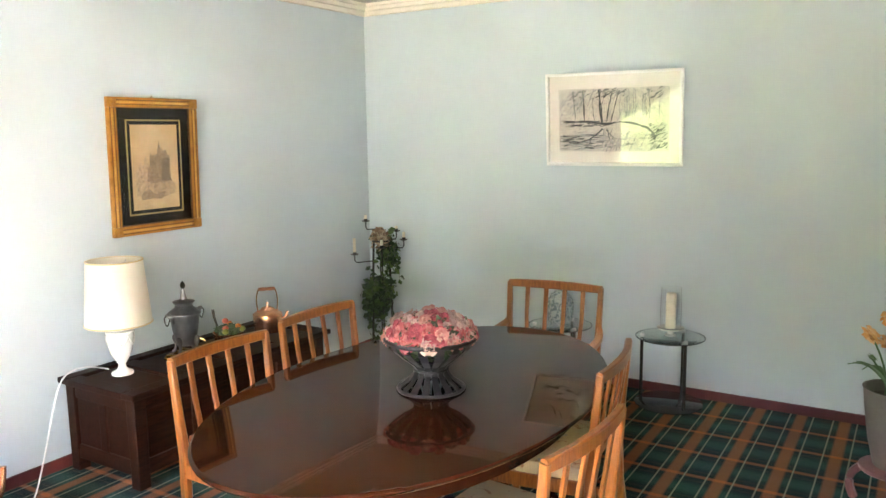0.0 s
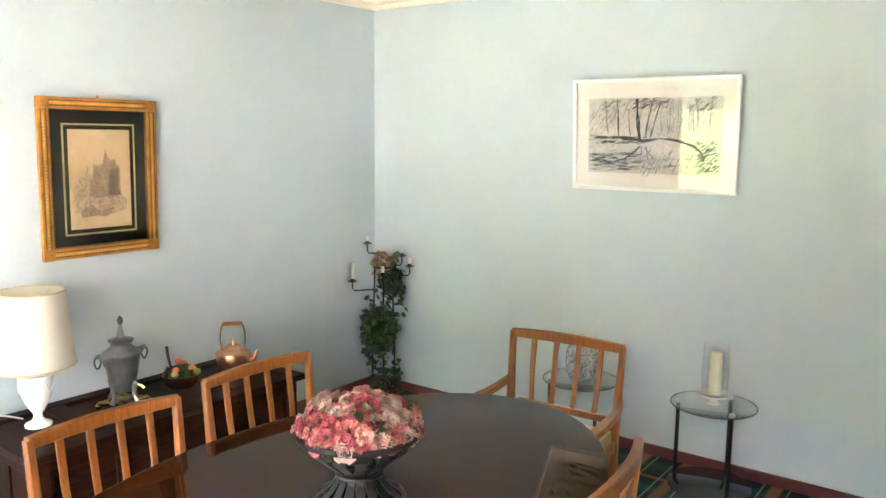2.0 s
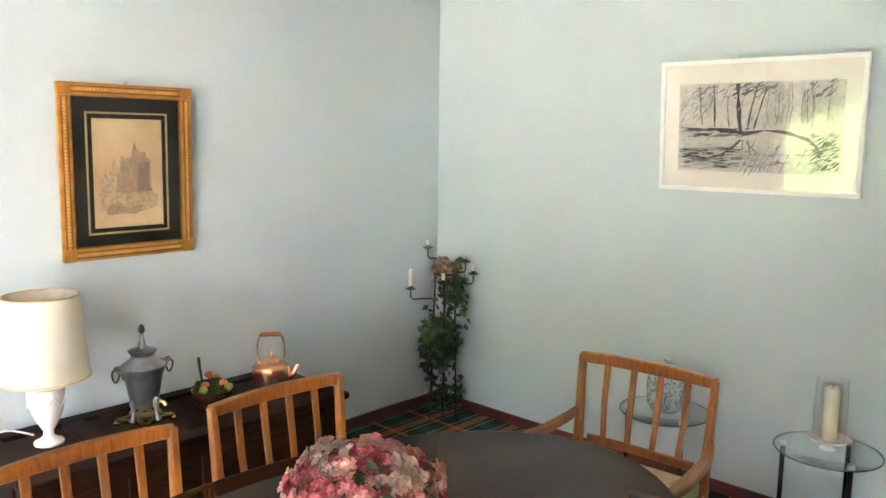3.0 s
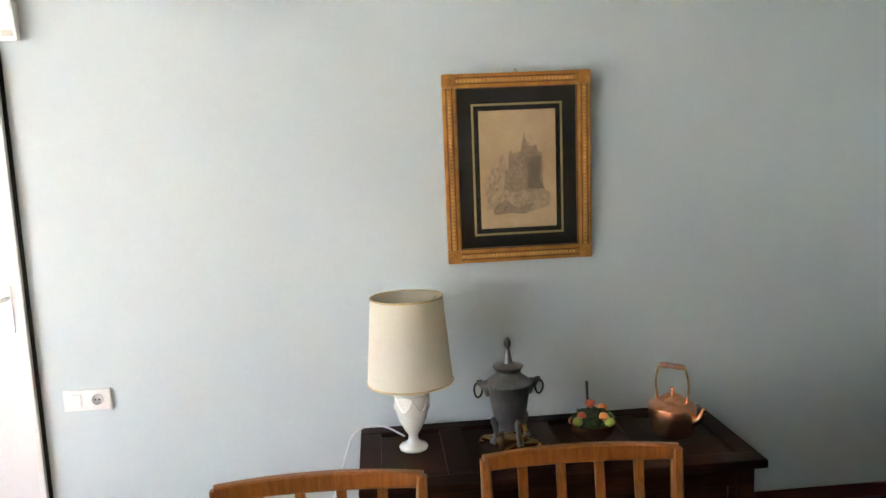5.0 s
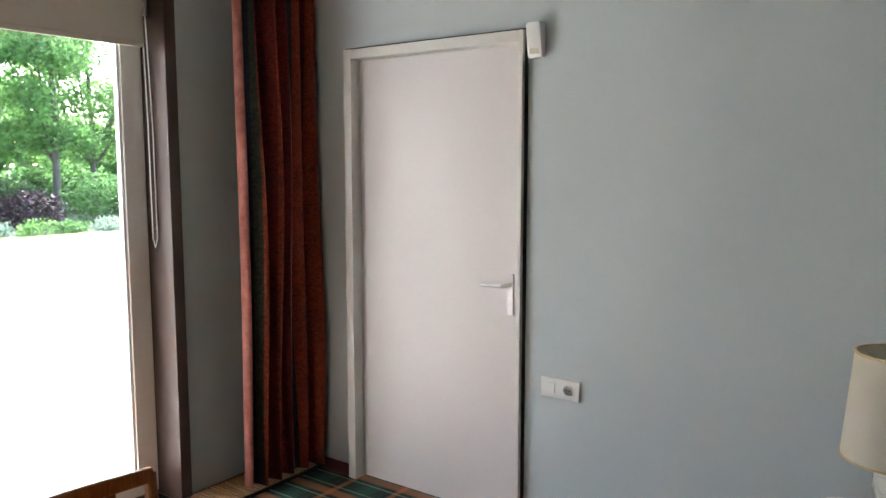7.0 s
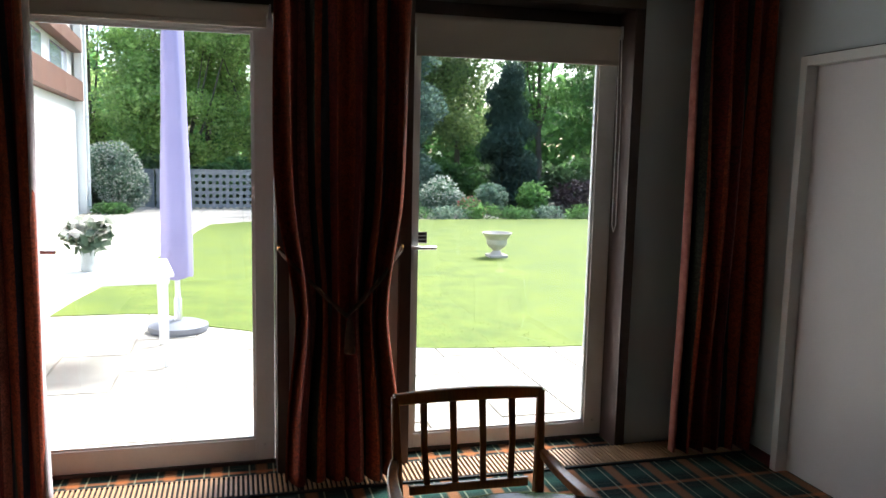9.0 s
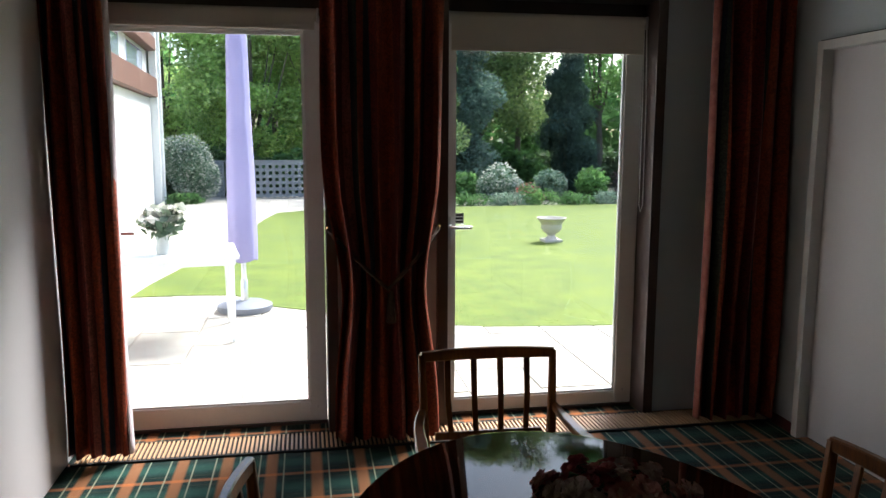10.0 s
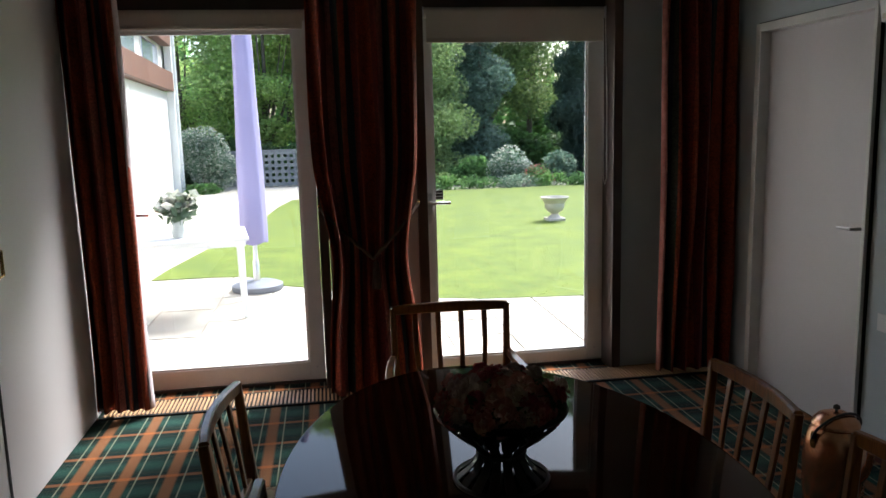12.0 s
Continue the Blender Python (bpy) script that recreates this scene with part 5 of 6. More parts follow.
rng = random.Random(3)
strokes = [([(-0.08, 0.45), (-0.075, 0.36), (-0.065, 0.27), (-0.06, 0.24)], [0.014, 0.015, 0.016, 0.02], 2), ([(0.0, 0.44), (-0.02, 0.36), (-0.035, 0.26)], [0.006, 0.008, 0.01], 2), ([(0.04, 0.44), (0.01, 0.34), (-0.01, 0.26)], [0.006, 0.008, 0.009], 2),
           ([(-0.18, 0.45), (-0.175, 0.35), (-0.17, 0.27)], [0.007, 0.009, 0.009], 2), ([(-0.24, 0.44), (-0.235, 0.36), (-0.225, 0.28)], [0.005, 0.007, 0.007], 1), ([(-0.12, 0.4), (-0.118, 0.33), (-0.11, 0.27)], [0.004, 0.005, 0.006], 1),
           ([(0.04, 0.26), (0.12, 0.25), (0.2, 0.225), (0.24, 0.19), (0.25, 0.15)], [0.006, 0.012, 0.016, 0.018, 0.02], 2), ([(-0.32, 0.27), (-0.22, 0.262), (-0.12, 0.262), (-0.05, 0.245), (0.04, 0.258)], [0.006, 0.012, 0.016, 0.016, 0.006], 2),
           ([(-0.06, 0.22), (-0.09, 0.19), (-0.15, 0.15)], [0.012, 0.01, 0.008], 2), ([(-0.05, 0.22), (-0.06, 0.13)], [0.008, 0.005], 1), ([(-0.03, 0.22), (-0.015, 0.14)], [0.008, 0.004], 1), ([(-0.04, 0.215), (0.02, 0.15)], [0.006, 0.003], 1),
           ]


def hatch(x0, x1, z0, z1, n, ink, slope=0.0, length=0.07):
    """Loose charcoal lines that fill a patch of the sheet."""
    for _ in range(n):
        x, z, ln = rng.uniform(x0, x1), rng.uniform(z0, z1), length * rng.uniform(0.4, 1.2)
        xa, xb = max(x - ln / 2, -AX + 0.004), min(x + ln / 2, AX - 0.004)
        strokes.append(([(xa, z - slope * ln), (x, z + rng.uniform(-0.003, 0.003)), (xb, z + slope * ln)], [0.002, rng.uniform(0.004, 0.009), 0.001], ink))


hatch(-0.31, -0.06, 0.1, 0.19, 46, 1)
hatch(-0.3, -0.08, 0.11, 0.185, 34, 2, 0.03, 0.05)
hatch(-0.28, 0.0, 0.232, 0.268, 30, 2, 0.02, 0.06)
hatch(-0.27, 0.1, 0.39, 0.45, 44, 1, 0.3, 0.03)
hatch(-0.09, 0.03, 0.4, 0.45, 16, 2, 0.2, 0.03)
hatch(0.23, 0.32, 0.1, 0.22, 22, 2, 0.4, 0.04)
hatch(-0.06, 0.22, 0.1, 0.2, 26, 0, 1.0, 0.03)
hatch(-0.31, -0.12, 0.1, 0.15, 12, 2)
hatch(0.24, 0.32, 0.095, 0.2, 10, 2, 0.2, 0.04)
hatch(-0.31, 0.3, 0.28, 0.43, 14, 0, 1.2, 0.05)
hatch(-0.31, 0.02, 0.095, 0.2, 22, 0, 0.05, 0.1)
hatch(-0.3, -0.05, 0.225, 0.262, 14, 1, 0.04)
hatch(0.22, 0.32, 0.095, 0.25, 24, 1, 0.2, 0.04)
hatch(0.2, 0.31, 0.39, 0.45, 16, 1, 0.3, 0.035)
hatch(-0.05, 0.07, 0.415, 0.45, 12, 1, 0.2, 0.04)
hatch(-0.31, -0.2, 0.3, 0.4, 12, 0, 0.6, 0.04)
hatch(-0.1, 0.2, 0.1, 0.17, 14, 0, 0.0, 0.08)
for i in range(16):
    x = rng.uniform(0.03, 0.31)
    strokes.append(([(x, rng.uniform(0.4, 0.45)), (x + rng.uniform(-0.01, 0.01), 0.34), (x + rng.uniform(-0.01, 0.01), rng.uniform(0.26, 0.3))], [0.003, 0.005, 0.004], rng.choice((0, 0, 1))))
for i, (pts, w, k) in enumerate(strokes):
    part("stroke", stroke(pts, w, 0.0074 + 0.00004 * i), INKS[k], dr)
pg = part("glass", boxed(-DW + 0.016, DW - 0.016, 0.014, 0.0155, 0.016, DH - 0.016), PICGLASS, dr)
pg.visible_shadow = False

# thin dark strip on the wall paints the panel's shadow gap, nothing is recessed
struct("trim", boxed(XE - 0.003, XE - 0.0005, 1.395, 1.415, 0.0, 2.1), GAPSHADE, "dark strip painted for the shadow gap at the white panel edge", "trim")
# brass pull on the white panel
pull = thing("door_pull", "rectangular brass pull handle on the white panel", "handle", pose(XE, 1.33, 1.06))
part("grip", tube(bmesh.new(), [(-0.002, 0.045, 0.05), (-0.035, 0.045, 0.05), (-0.035, -0.005, 0.05), (-0.035, -0.005, -0.05), (-0.035, 0.045, -0.05), (-0.002, 0.045, -0.05)], 0.007, 8), BRASS, pull)
part("rose", boxed(-0.006, 0.0, 0.03, 0.06, -0.07, 0.07, 0.002), BRASS, pull)
stk = thing("alarm_sticker", "small black and white warning sticker on the glass", "sticker", pose(1.727, WY + 0.006, 1.128))
part("sticker_face", boxed(-0.028, 0.028, 0, 0.001, -0.03, 0.03), WINWHITE, stk)
for z in (0.019, 0.0, -0.019):
    part("text_bar", boxed(-0.024, 0.024, 0.001, 0.0016, z - 0.006, z + 0.006), IRON, stk)

# ---- the garden ----
GZ = -0.12
GRASS = plain("lawn_grass", (0.058, 0.096, 0.004), (0.13, 0.168, 0.009), 2.2, 0.9, bumps=0.3, fine=30)
EARTH = plain("garden_earth", (0.03, 0.035, 0.018), (0.06, 0.06, 0.035), 0.8, 0.95, bumps=0.4, fine=8)
struct("ground", boxed(-300, 300, -500, -0.33, GZ - 0.3, GZ - 0.05), EARTH, "dark garden soil and undergrowth reaching the woods", "ground")
lawn_pts = [(-14, -1.6), (-3.03, -2.26), (-0.58, -2.43), (0.31, -2.51), (0.97, -2.59), (1.78, -2.86), (2.59, -3.55), (2.91, -3.76), (3.32, -4.38), (3.69, -4.46), (4.42, -4.46), (4.35, -5.18), (3.85, -8.29), (3.56, -10.69), (3.41, -12.37), (3.2, -13.74), (2.48, -14.3), (1.22, -14.79), (-1.46, -14.79), (-4.67, -15.01), (-14, -13.872)]
bm = flat_shape([(y, z) for y, z in lawn_pts], 0, 0.049)
bmesh.ops.transform(bm, matrix=Matrix(((0, 1, 0, 0), (0, 0, 1, 0), (1, 0, 0, GZ - 0.045), (0, 0, 0, 1))), verts=bm.verts)
struct("lawn", bm, GRASS, "mown green lawn with soft mowing stripes", "lawn")


def inside(x, y):
    hit = False
    for (x0, y0), (x1, y1) in zip(lawn_pts, lawn_pts[1:] + lawn_pts[:1]):
        if (y0 > y) != (y1 > y) and x < (x1 - x0) * (y - y0) / (y1 - y0) + x0:
            hit = not hit
    return hit


BLADE = leaf_material("grass_blades", (0.062, 0.106, 0.006), (0.09, 0.14, 0.01), (0.145, 0.184, 0.02), 0.7, 0.5)


def lawn_places(rng, n):
    y = -2.3 - 12.5 * rng.random(n) ** 1.6
    x = 4.3 - 13 * rng.random(n)
    ok = np.array([inside(a, b) for a, b in zip(x, y)])
    return np.stack([x, y, np.full(n, GZ + 0.01)], 1)[ok]


tagged(leaf_cloud("grass", 40000, lawn_places, 0.006, BLADE, seed=31, droop=-0.3, shape=2.2, up=4.0), "short mown grass blades on the lawn", "grass", kind="stuff")

STONE = plain("paving_stone", (0.36, 0.325, 0.28), (0.5, 0.46, 0.4), 3, 0.85, bumps=0.3, fine=40, vary=0.25)
SAND = plain("joint_sand", (0.24, 0.21, 0.175), (0.33, 0.3, 0.25), 4, 0.95)
pave = tagged(new("pavement"), "pale concrete garden slabs, sunlit and worn", "paving", kind="structure")
part("bedding", boxed(-4, 6.3, -19.2, -0.34, GZ - 0.05, GZ - 0.012), SAND, pave)
slab_mesh = None
rng = random.Random(5)
step = 0.5
for iy in range(38):
    for ix in range(22):
        x, y = -4 + ix * step + 0.25, -0.6 - iy * step
        if all(inside(x + a, y + b) for a in (-0.24, 0.24) for b in (-0.24, 0.24)) or y < -18.7 or (y < -6 and x < 1.5) or x > 6.2:
            continue
        if slab_mesh is None:
            first = part("slab", boxed(-0.244, 0.244, -0.244, 0.244, -0.045, 0.0, 0.005), STONE, pave)
            slab_mesh, o = first.data, first
        else:
            o = new("slab", slab_mesh)
            o.parent = pave
        o.location = (x, y, GZ - 0.003 + rng.uniform(-0.003, 0.003))
        o.rotation_euler = (rng.uniform(-0.004, 0.004), rng.uniform(-0.004, 0.004), rng.uniform(-0.006, 0.006))

# house wing beside the terrace
RENDERWHITE = plain("white_render", (0.7, 0.7, 0.68), (0.78, 0.78, 0.76), 1.5, 0.8, bumps=0.2, fine=60)
FASCIA = plain("brown_fascia", (0.12, 0.055, 0.04), (0.17, 0.085, 0.06), 4, 0.6)
wing = thing("house_wing", "white rendered house wing with brown fascia boards", "house", pose(-0.08, -0.03, GZ, 0, 0, 3.48) @ Matrix.Scale(1.040, 4) @ Matrix.Translation((0, 0, -GZ)))
part("wall", boxed(5.2, 9.0, -16.9, 0.2, GZ - 0.1, 2.44), RENDERWHITE, wing)
part("end_pier", boxed(5.03, 5.198, -16.9, -16.35, GZ - 0.1, 5.4, 0.01), RENDERWHITE, wing)
part("upper_wall", boxed(5.25, 9.0, -16.9, 0.2, 2.93, 5.4), RENDERWHITE, wing)
part("fascia", boxed(5.02, 5.3, -16.34, 0.2, 2.46, 2.9, 0.01), FASCIA, wing, "brown timber fascia")
part("upper_fascia", boxed(5.02, 5.3, -16.34, 0.2, 3.55, 3.85, 0.01), FASCIA, wing)
part("roof", boxed(4.9, 9.2, -17.2, 0.2, 5.4, 5.55), FASCIA, wing)
part("downpipe", tube(bmesh.new(), [(5.0, -16.6, GZ - 0.05), (5.0, -16.6, 5.3)], 0.045, 12), RENDERWHITE, wing, "white downpipe", True)
for z in (0.6, 2.1):
    part("pipe_bracket", boxed(4.95, 5.05, -16.65, -16.55, z, z + 0.04), STEEL, wing)
for k in range(3):
    y = -15.5 + 3.2 * k
    wd = part("window", boxed(5.235, 5.249, y, y + 2.4, 2.94, 3.5, 0.004), WINWHITE, wing)
    # opaque pane, its blue-grey base colour holds the reflected sky
    part("pane", boxed(5.22, 5.234, y + 0.08, y + 2.32, 2.99, 3.45), plain("painted_sky_pane", (0.28, 0.33, 0.4), (0.33, 0.38, 0.45), 1, 0.05, coat=0.5, bumps=0), wd)

# closed parasol
LILAC = plain("lilac_canvas", (0.3, 0.27, 0.48), (0.35, 0.32, 0.53), 3, 0.75, bumps=0.1, fine=120)
PX, PY = 3.17, -3.64
par = thing("parasol", "closed garden parasol in a lilac cover on a round base", "parasol", pose(PX, PY, GZ))
bm = bmesh.new()
rings = []
for z, r in ((0.5, 0.13), (0.52, 0.135), (0.8, 0.136), (1.3, 0.128), (1.9, 0.108), (2.4, 0.1), (2.8, 0.09), (2.95, 0.05), (2.98, 0.01)):
    rings.append([bm.verts.new((r * (1 + 0.045 * math.sin(6 * a + z)) * math.cos(a), r * (1 + 0.045 * math.sin(6 * a + z)) * math.sin(a), z + (0.012 * math.sin(3 * a) if z < 0.6 else 0))) for a in (2 * math.pi * i / 36 for i in range(36))])
for a, c in zip(rings, rings[1:]):
    for i in range(36):
        bm.faces.new((a[i], a[(i + 1) % 36], c[(i + 1) % 36], c[i]))
bm.faces.new(rings[-1])
bm.faces.new(rings[0])
part("cover", bm, LILAC, par, "lilac canvas cover", True)
part("pole", tube(bmesh.new(), [(0, 0, 0.05), (0, 0, 0.6)], 0.024, 14), WINWHITE, par, smooth=True)
part("collar", lathe(bmesh.new(), [(0.035, 0.09), (0.035, 0.3), (0.028, 0.31)], 16), STEEL, par, smooth=True)
part("base", lathe(bmesh.new(), [(0.255, 0.0), (0.268, 0.02), (0.265, 0.06), (0.2, 0.085), (0.05, 0.1), (0.03, 0.1)], 40), plain("grey_base", (0.14, 0.15, 0.18), (0.2, 0.21, 0.25), 6, 0.5), par, "round grey weighted base", True)

# white table with flowers outside
PLASTIC = plain("white_plastic", (0.74, 0.74, 0.74), (0.8, 0.8, 0.8), 4, 0.4, bumps=0.02)
gt = thing("garden_table", "white plastic garden table standing on the terrace", "garden table", pose(3.97, -2.68, GZ, 0, 0, 8))
TW, TD, TT = 0.82, 0.42, 0.73
part("tabletop", boxed(-TW, TW, -TD, TD, TT - 0.03, TT, 0.012), PLASTIC, gt)
part("skirt", box(box(box(boxed(-TW + 0.04, TW - 0.04, -TD + 0.03, -TD + 0.045, TT - 0.08, TT - 0.031), -TW + 0.04, TW - 0.04, TD - 0.045, TD - 0.03, TT - 0.08, TT - 0.031), -TW + 0.03, -TW + 0.045, -TD + 0.045, TD - 0.045, TT - 0.08, TT - 0.031), TW - 0.045, TW - 0.03, -TD + 0.045, TD - 0.045, TT - 0.08, TT - 0.031), PLASTIC, gt)
for x in (-TW + 0.07, TW - 0.07):
    for y in (-TD + 0.07, TD - 0.07):
        part("leg", sweep(bmesh.new(), [(x * 1.01, y * 1.03, 0.0), (x, y, TT - 0.03)], [0.035, 0.055], [0.035, 0.055], (0, 1, 0)), PLASTIC, gt)
fv = thing("flower_vase", "clear glass vase of white and green flowers", "vase", pose(3.73, -2.58, GZ + TT))
gv = part("vase_glass", lathe(bmesh.new(), [(0.045, 0.0), (0.055, 0.01), (0.06, 0.06), (0.045, 0.12), (0.05, 0.16)], 24), plain("pale_glass", (0.42, 0.44, 0.42), (0.52, 0.53, 0.5), 10, 0.1, bumps=0), fv, smooth=True)
WHITEBLOOM = leaf_material("white_blooms", (0.45, 0.48, 0.4), (0.65, 0.66, 0.6), (0.78, 0.78, 0.74), 0.6, 0.3)
VASELEAF = leaf_material("vase_leaves", (0.05, 0.09, 0.05), (0.1, 0.16, 0.09), (0.2, 0.26, 0.16), 0.5, 0.2)
leaf_cloud("blooms", 120, clumps([((-0.1, 0, 0.33), (0.13, 0.1, 0.09)), ((0.05, 0, 0.3), (0.13, 0.12, 0.1))], 0.3), 0.075, WHITEBLOOM, fv, seed=41)
leaf_cloud("leaves", 110, clumps([((0.0, 0, 0.26), (0.2, 0.14, 0.12))], 0.4), 0.07, VASELEAF, fv, seed=42)
for k in range(6):
    a = k * 1.05
    part("stem", tube(bmesh.new(), [(0.02 * math.cos(a), 0.02 * math.sin(a), 0.02), (0.09 * math.cos(a), 0.07 * math.sin(a), 0.28)], 0.005, 5), VASELEAF, fv)

# stone urn on the lawn
pl = thing("stone_urn", "pale stone garden urn standing on the lawn", "garden urn", pose(-1.43, -8.11, GZ - 0.004))
PALESTONE = plain("pale_stone", (0.42, 0.38, 0.34), (0.58, 0.53, 0.48), 9, 0.85, bumps=0.3, fine=50)
part("plinth", boxed(-0.15, 0.15, -0.15, 0.15, 0.0, 0.05, 0.01), PALESTONE, pl)
part("bowl", lathe(bmesh.new(), [(0.12, 0.05), (0.1, 0.07), (0.06, 0.11), (0.065, 0.13), (0.13, 0.17), (0.165, 0.22), (0.17, 0.27), (0.165, 0.29), (0.175, 0.31), (0.22, 0.37), (0.245, 0.39), (0.245, 0.405), (0.225, 0.405), (0.17, 0.33), (0.05, 0.3)], 40), PALESTONE, pl, smooth=True)
part("soil", lathe(bmesh.new(), [(0.18, 0.345), (0.05, 0.355)], 24), SOIL, pl)

# trellis fence
TREL = plain("grey_trellis", (0.16, 0.175, 0.19), (0.24, 0.26, 0.275), 6, 0.8, fine=60)
tf = thing("trellis_fence", "low grey painted square lattice trellis", "trellis", pose(0.62, -18.3, GZ) @ Matrix.Scale(1.05, 4))
for i in range(27):
    part("upright", boxed(-0.6 + i * 0.17, -0.6 + i * 0.17 + 0.085, 0.0, 0.02, 0.0, 0.97), TREL, tf)
for j in range(6):
    part("crossbar", boxed(-0.62, 3.92, 0.021, 0.04, 0.03 + j * 0.17, 0.03 + j * 0.17 + 0.085), TREL, tf)
part("top_rail", boxed(-0.64, 3.94, -0.01, 0.05, 0.972, 1.01), TREL, tf)
pf = thing("fence_panel", "grey weathered board fence panel beside the trellis", "fence", pose(4.78, -18.2, GZ, 0, 0, -62) @ Matrix.Scale(1.05, 4))
for k in range(6):
    part("board", boxed(0.0, 1.0, -0.015 + 0.004 * (k % 2), 0.012, 0.02 + k * 0.165, 0.02 + k * 0.165 + 0.155, 0.004), TREL, pf)
part("post", boxed(0.98, 1.05, -0.04, 0.04, 0.0, 0.92), TREL, pf)

# shrubs and trees
BARK = plain("bark", (0.06, 0.05, 0.04), (0.13, 0.11, 0.09), 6, 0.9, bumps=0.5, fine=25)


def shrub(label, x, y, items, n, size, c, seed, bloom=None, name="shrub"):
    s = thing(name, label, "shrub", pose(x, y, GZ - 0.045) @ Matrix.Scale(1.04, 4))
    for k in range(3):
        a = k * 2.1
        part("stem", tube(bmesh.new(), [(0.05 * math.cos(a), 0.05 * math.sin(a), 0), (0.2 * math.cos(a), 0.2 * math.sin(a), items[0][0][2])], [0.02, 0.008], 6), BARK, s)
    leaf_cloud("crown", n, clumps(items), size, c, s, seed=seed)
    if bloom:
        leaf_cloud("bloom", n // 3, clumps([(p, tuple(1.03 * v for v in r)) for p, r in items], 0.85), size * 0.9, bloom, s, seed=seed + 1)
    return s


L_DARK = leaf_material("dark_leaf", (0.05, 0.1, 0.045), (0.09, 0.16, 0.07), (0.14, 0.23, 0.1), 0.5, 0.5)
L_YEW = leaf_material("yew_leaf", (0.038, 0.078, 0.06), (0.065, 0.12, 0.092), (0.1, 0.165, 0.13), 0.6, 0.5)
L_MID = leaf_material("mid_leaf", (0.0708, 0.165, 0.0531), (0.124, 0.26, 0.0826), (0.201, 0.366, 0.13), 0.5, 0.62)
L_LIGHT = leaf_material("light_leaf", (0.1, 0.224, 0.059), (0.165, 0.325, 0.0944), (0.26, 0.448, 0.153), 0.5, 0.62)
L_FRESH = leaf_material("fresh_leaf", (0.283, 0.448, 0.142), (0.472, 0.649, 0.224), (0.661, 0.8, 0.354), 0.5, 0.62)
L_OLIVE = leaf_material("olive_leaf", (0.13, 0.212, 0.0767), (0.224, 0.33, 0.118), (0.354, 0.46, 0.189), 0.5, 0.62)
L_GOLD = leaf_material("gold_conifer", (0.14, 0.24, 0.08), (0.27, 0.39, 0.15), (0.42, 0.52, 0.25), 0.6, 0.4)
L_BLUE = leaf_material("blue_conifer", (0.09, 0.15, 0.12), (0.145, 0.235, 0.19), (0.22, 0.31, 0.26), 0.6, 0.55)
L_GREY = leaf_material("grey_leaf", (0.13, 0.23, 0.15), (0.25, 0.36, 0.27), (0.42, 0.52, 0.42), 0.6, 0.55)
L_WHITE = leaf_material("white_bloom", (0.5, 0.53, 0.47), (0.65, 0.67, 0.62), (0.78, 0.79, 0.75), 0.6, 0.5)
L_PINK = leaf_material("pink_bloom", (0.34, 0.08, 0.09), (0.46, 0.16, 0.16), (0.55, 0.3, 0.26), 0.6, 0.45)
L_PURPLE = leaf_material("purple_leaf", (0.03, 0.015, 0.02), (0.06, 0.03, 0.04), (0.1, 0.055, 0.06), 0.6, 0.15)

shrub("tall grey-leaved shrub with pale flowers by the house", 5.61, -17.62, [((0, 0, 0.95), (0.62, 0.5, 0.8)), ((-0.35, 0.1, 0.6), (0.45, 0.4, 0.55)), ((0.35, 0, 1.2), (0.45, 0.4, 0.5))], 6000, 0.05, L_GREY, 51, L_WHITE)
shrub("low green shrub at the foot of the fence", 5.6, -16.56, [((0, 0, 0.15), (0.5, 0.3, 0.2))], 500, 0.07, L_MID, 53)
shrub("white flowering rhododendron in the border", -2.63, -16.32, [((0, 0, 0.55), (0.5, 0.4, 0.5)), ((-0.3, 0.1, 0.35), (0.4, 0.35, 0.35)), ((0.35, 0.05, 0.4), (0.3, 0.3, 0.35))], 2600, 0.055, L_GREY, 55, L_WHITE)
shrub("pink flowering shrub in the border", -3.23, -15.6, [((0, 0, 0.28), (0.34, 0.28, 0.28)), ((-0.2, 0, 0.2), (0.25, 0.2, 0.2))], 800, 0.05, L_MID, 57, L_PINK)
shrub("grey-green shrub in the border", -4.17, -16.69, [((0, 0, 0.45), (0.5, 0.35, 0.42))], 1100, 0.075, L_GREY, 59)
shrub("yellow-green shrub in the border", -5.21, -16.19, [((0, 0, 0.5), (0.48, 0.4, 0.45))], 1200, 0.075, L_LIGHT, 61)
shrub("dark green shrub in the border", -1.7, -16.6, [((0, 0, 0.4), (0.5, 0.4, 0.42)), ((0.45, 0, 0.25), (0.35, 0.3, 0.28))], 1300, 0.08, L_MID, 63)
shrub("small olive shrub in the border", -0.71, -15.82, [((0, 0, 0.22), (0.25, 0.2, 0.24))], 400, 0.06, L_OLIVE, 65)
shrub("dark purple-leaved shrub in the border", -7.05, -17.1, [((0, 0, 0.5), (0.9, 0.4, 0.5))], 1300, 0.08, L_PURPLE, 67)
shrub("clipped green hedge at the lawn's end", -9.27, -18.03, [((0, 0, 0.7), (0.95, 0.6, 0.75)), ((-1.2, 0, 0.7), (0.95, 0.6, 0.75))], 2800, 0.08, L_MID, 69, name="hedge")
for k in range(13):
    x = 0.95 - 0.9 * k
    shrub("low green ground cover along the border", x, -15.1 - 0.15 * (k % 2), [((0, 0, 0.12), (0.52, 0.28, 0.2 + 0.06 * (k % 3))), ((0.3, 0.1, 0.14), (0.3, 0.2, 0.24))], 700, 0.05, (L_MID, L_GREY, L_LIGHT)[k % 3], 71 + k, name="border_plant")


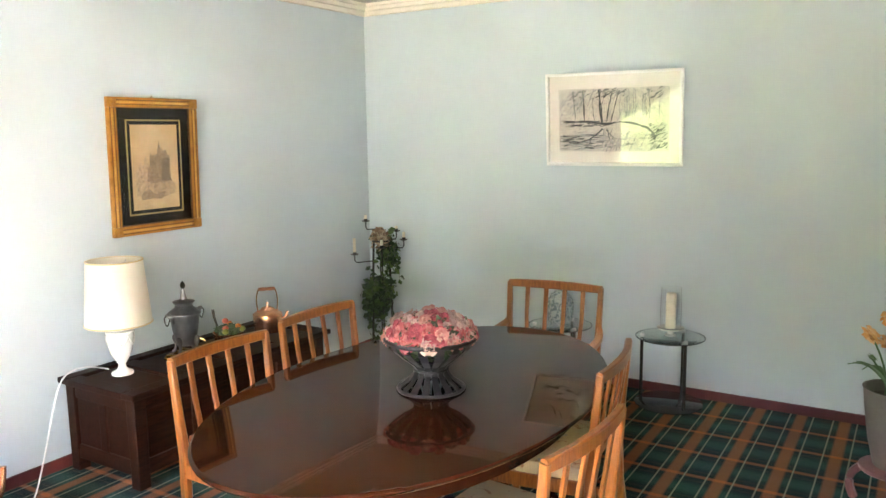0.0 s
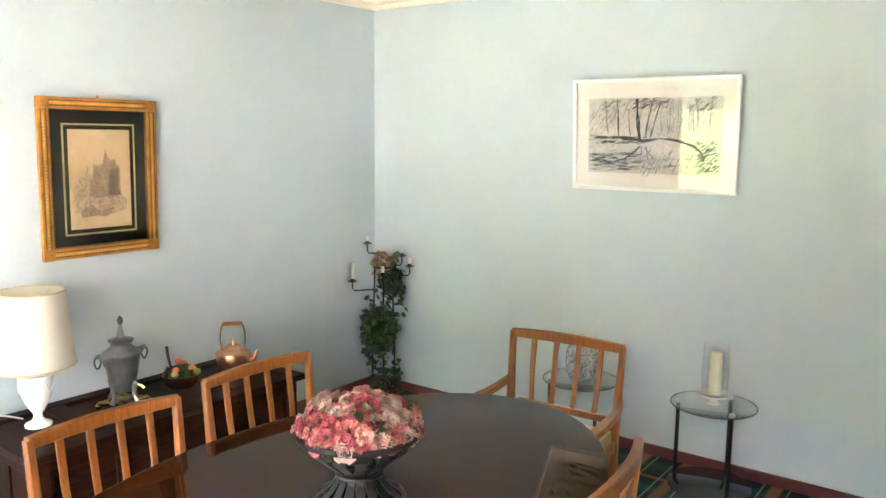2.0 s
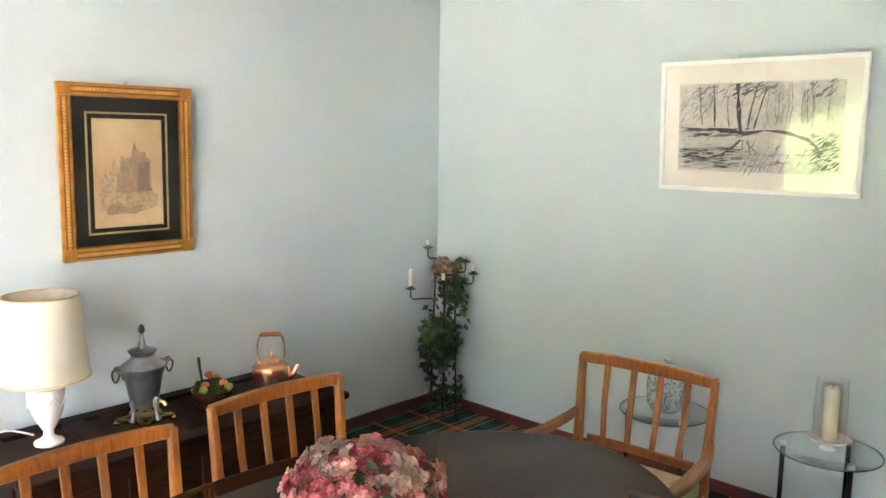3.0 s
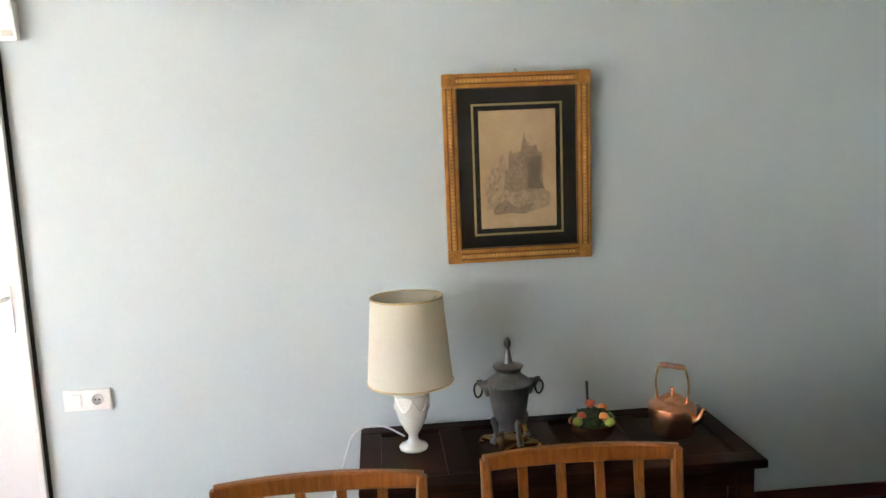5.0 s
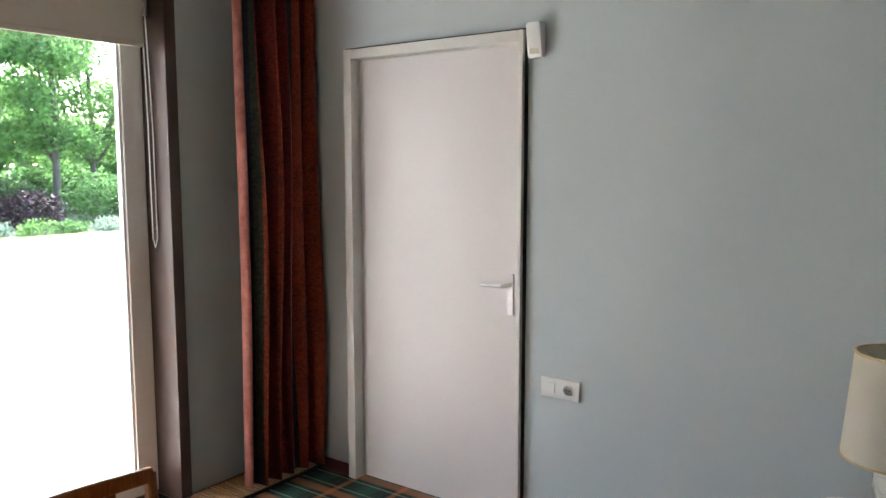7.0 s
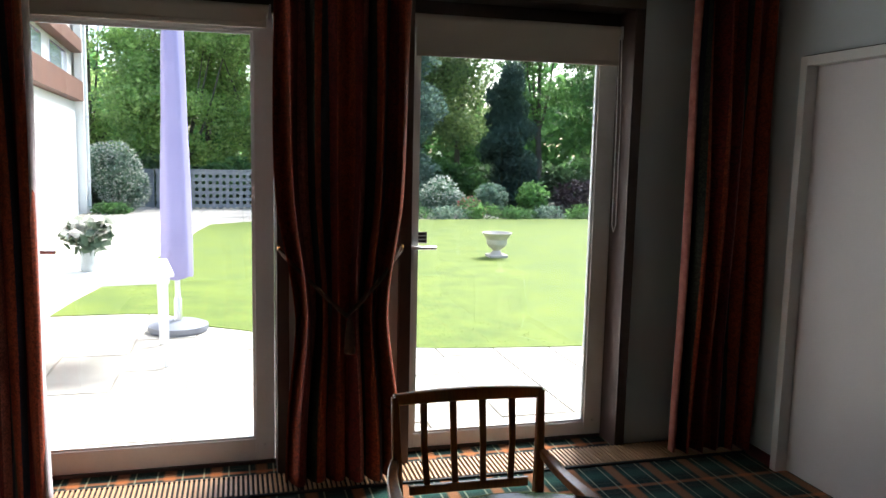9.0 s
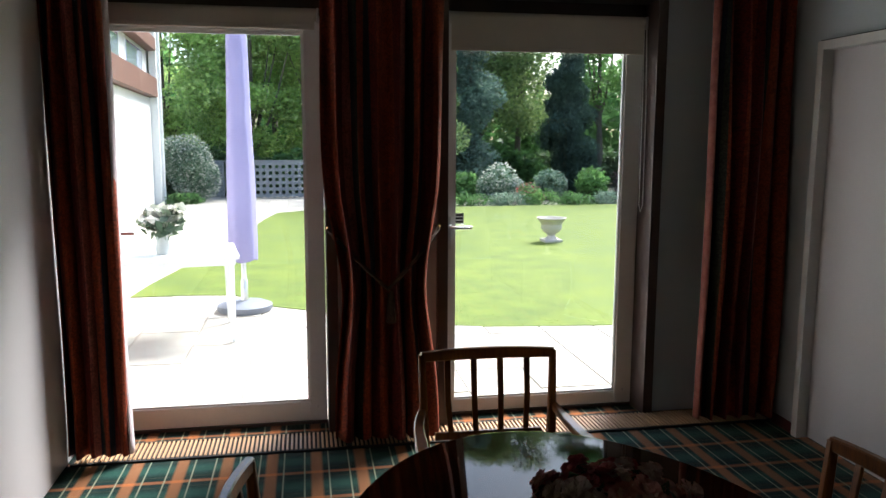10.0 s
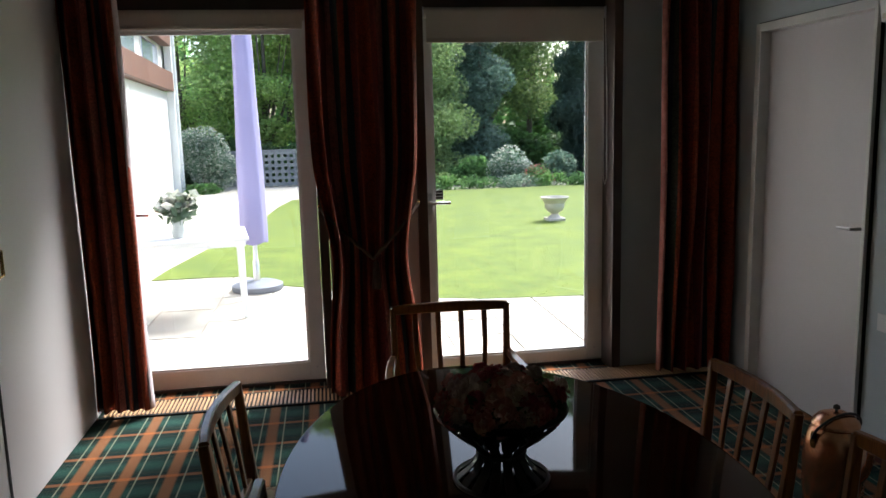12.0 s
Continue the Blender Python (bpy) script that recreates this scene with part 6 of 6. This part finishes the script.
def tree(label, x, y, height, trunk, crown, n, size, c, seed, droop=0.0, r0=0.14, leaf=1.5):
    t = thing("tree", label, "tree", pose(x, y, GZ - 0.045) @ Matrix.Scale(1.05, 4))
    rng = random.Random(seed)
    lean = rng.uniform(-0.3, 0.3)
    part("trunk", tube(bmesh.new(), [(0, 0, 0), (0.1 * lean, 0, trunk * 0.5), (lean * 0.4, 0.05, trunk), (lean * 0.6, 0, height * 0.85)], [r0, r0 * 0.8, r0 * 0.6, r0 * 0.2], 9), BARK, t, smooth=True)
    for (p, r) in crown[:8]:
        z0 = trunk * rng.uniform(0.7, 1.0)
        part("limb", tube(bmesh.new(), bez((lean * 0.35, 0.02, z0), (p[0] * 0.4, p[1] * 0.4, z0 + 0.5), p, 5), [r0 * 0.45, r0 * 0.38, r0 * 0.3, r0 * 0.22, r0 * 0.15, r0 * 0.08], 6), BARK, t, smooth=True)
    leaf_cloud("crown", n, clumps(crown, 0.3), size, c, t, seed=seed, droop=droop, shape=leaf)
    return t


def round_crown(seed, z0, z1, rad, k):
    rng = random.Random(seed)
    out = []
    for i in range(k):
        z = rng.uniform(z0, z1)
        s = math.sin(math.pi * (0.15 + 0.75 * (z - z0) / (z1 - z0)))
        a = rng.uniform(0, 6.28)
        r = rad * s * rng.uniform(0.3, 0.9)
        w = rng.uniform(0.28, 0.5) * rad
        out.append(((r * math.cos(a), r * math.sin(a) * 0.7, z), (w, w, w * rng.uniform(0.5, 0.8))))
    return out


def column(z0, z1, rad, k, seed, sharp=0.7):
    rng = random.Random(seed)
    out = []
    for i in range(k):
        t = i / (k - 1)
        r = rad * (1 - t ** 2.2 * sharp)
        a = rng.uniform(0, 6.28)
        out.append(((0.35 * r * math.cos(a), 0.35 * r * math.sin(a), z0 + (z1 - z0) * t), (r * 0.75, r * 0.75, (z1 - z0) / k * 1.5)))
    return out


tree("dark columnar yew behind the border", -5.76, -20.06, 4.5, 0.5, column(0.35, 4.0, 1.0, 12, 81, 0.5), 26000, 0.05, L_YEW, 81, -0.9, leaf=3.2)
tree("golden-green conifer with layered sprays", -0.61, -17.94, 5.5, 0.5, column(0.25, 5.4, 1.45, 12, 83, 0.5), 34000, 0.05, L_GOLD, 83, 0.5, leaf=2.1)
tree("blue-grey conifer beside the golden one", -2.34, -19.19, 6.5, 0.5, column(0.4, 6.4, 1.1, 13, 85, 0.4), 20000, 0.06, L_BLUE, 85, 0.3, leaf=2.8)
for k, (x, y, h, tr, z0, rad, n, mt) in enumerate((
        (-3.65, -23.77, 9.5, 2.2, 1.6, 2.5, 11000, L_OLIVE), (-5.85, -26.15, 10.5, 2.6, 2.2, 2.6, 5000, L_OLIVE), (-8.04, -22.85, 8.5, 2.8, 2.9, 1.9, 3800, L_LIGHT), (-9.52, -20.51, 7.5, 2.0, 2.2, 1.7, 3600, L_LIGHT), (-12.47, -23.54, 8.5, 2.2, 1.6, 2.6, 6000, L_LIGHT),
        (1.72, -22.44, 8.0, 1.8, 1.2, 2.3, 7500, L_FRESH), (4.29, -21.76, 7.5, 1.6, 1.3, 2.1, 7000, L_FRESH), (7.18, -23.22, 8.0, 1.8, 1.4, 2.5, 7000, L_FRESH), (3.63, -25.59, 9.5, 3.0, 3.2, 2.4, 5500, L_FRESH), (-0.8, -24.19, 8.5, 2.5, 2.2, 2.2, 5000, L_OLIVE), (-16.82, -23.69, 8.0, 2.0, 1.6, 2.6, 4500, L_MID))):
    tree("leafy deciduous garden tree in spring foliage", x, y, h, tr, round_crown(91 + k, z0, h, rad * 1.15, 26), int(n * 4.2), 0.09, mt, 91 + k)
for k, (x, y, w, h) in enumerate(((5.48, -19.98, 1.9, 1.3), (2.46, -20.04, 1.7, 1.2), (-0.11, -20.48, 1.6, 1.2), (-3.52, -21.71, 1.9, 1.3), (-7.59, -23.37, 2.4, 1.25), (-11.37, -24.16, 2.4, 1.4), (-15.74, -23.21, 2.4, 1.3))):
    shrub("dense dark evergreen thicket under the trees", x, y, [((0, 0, h * 0.55), (w, 0.8, h * 0.6)), ((w * 0.5, 0.1, h * 0.5), (w * 0.6, 0.7, h * 0.5)), ((-w * 0.5, 0.1, h * 0.5), (w * 0.6, 0.7, h * 0.5))], 3600, 0.13, (L_DARK, L_MID)[k % 2], 121 + k, name="thicket")


def woodland(rng, n):
    x = rng.uniform(-34, 22, n)
    y = rng.uniform(-33, -27, n)
    top = 3.6 + 1.4 * np.sin(x * 0.9) + 1.0 * np.sin(x * 2.3 + 1) + 0.6 * np.sin(x * 5.1)
    z = GZ + 1.04 * top * rng.random(n) ** 0.8
    return np.stack([x, y, z], 1)


tagged(leaf_cloud("woodland", 30000, woodland, 0.32, L_MID, seed=141), "dense mixed woodland undergrowth far behind the garden", "woodland", kind="stuff")
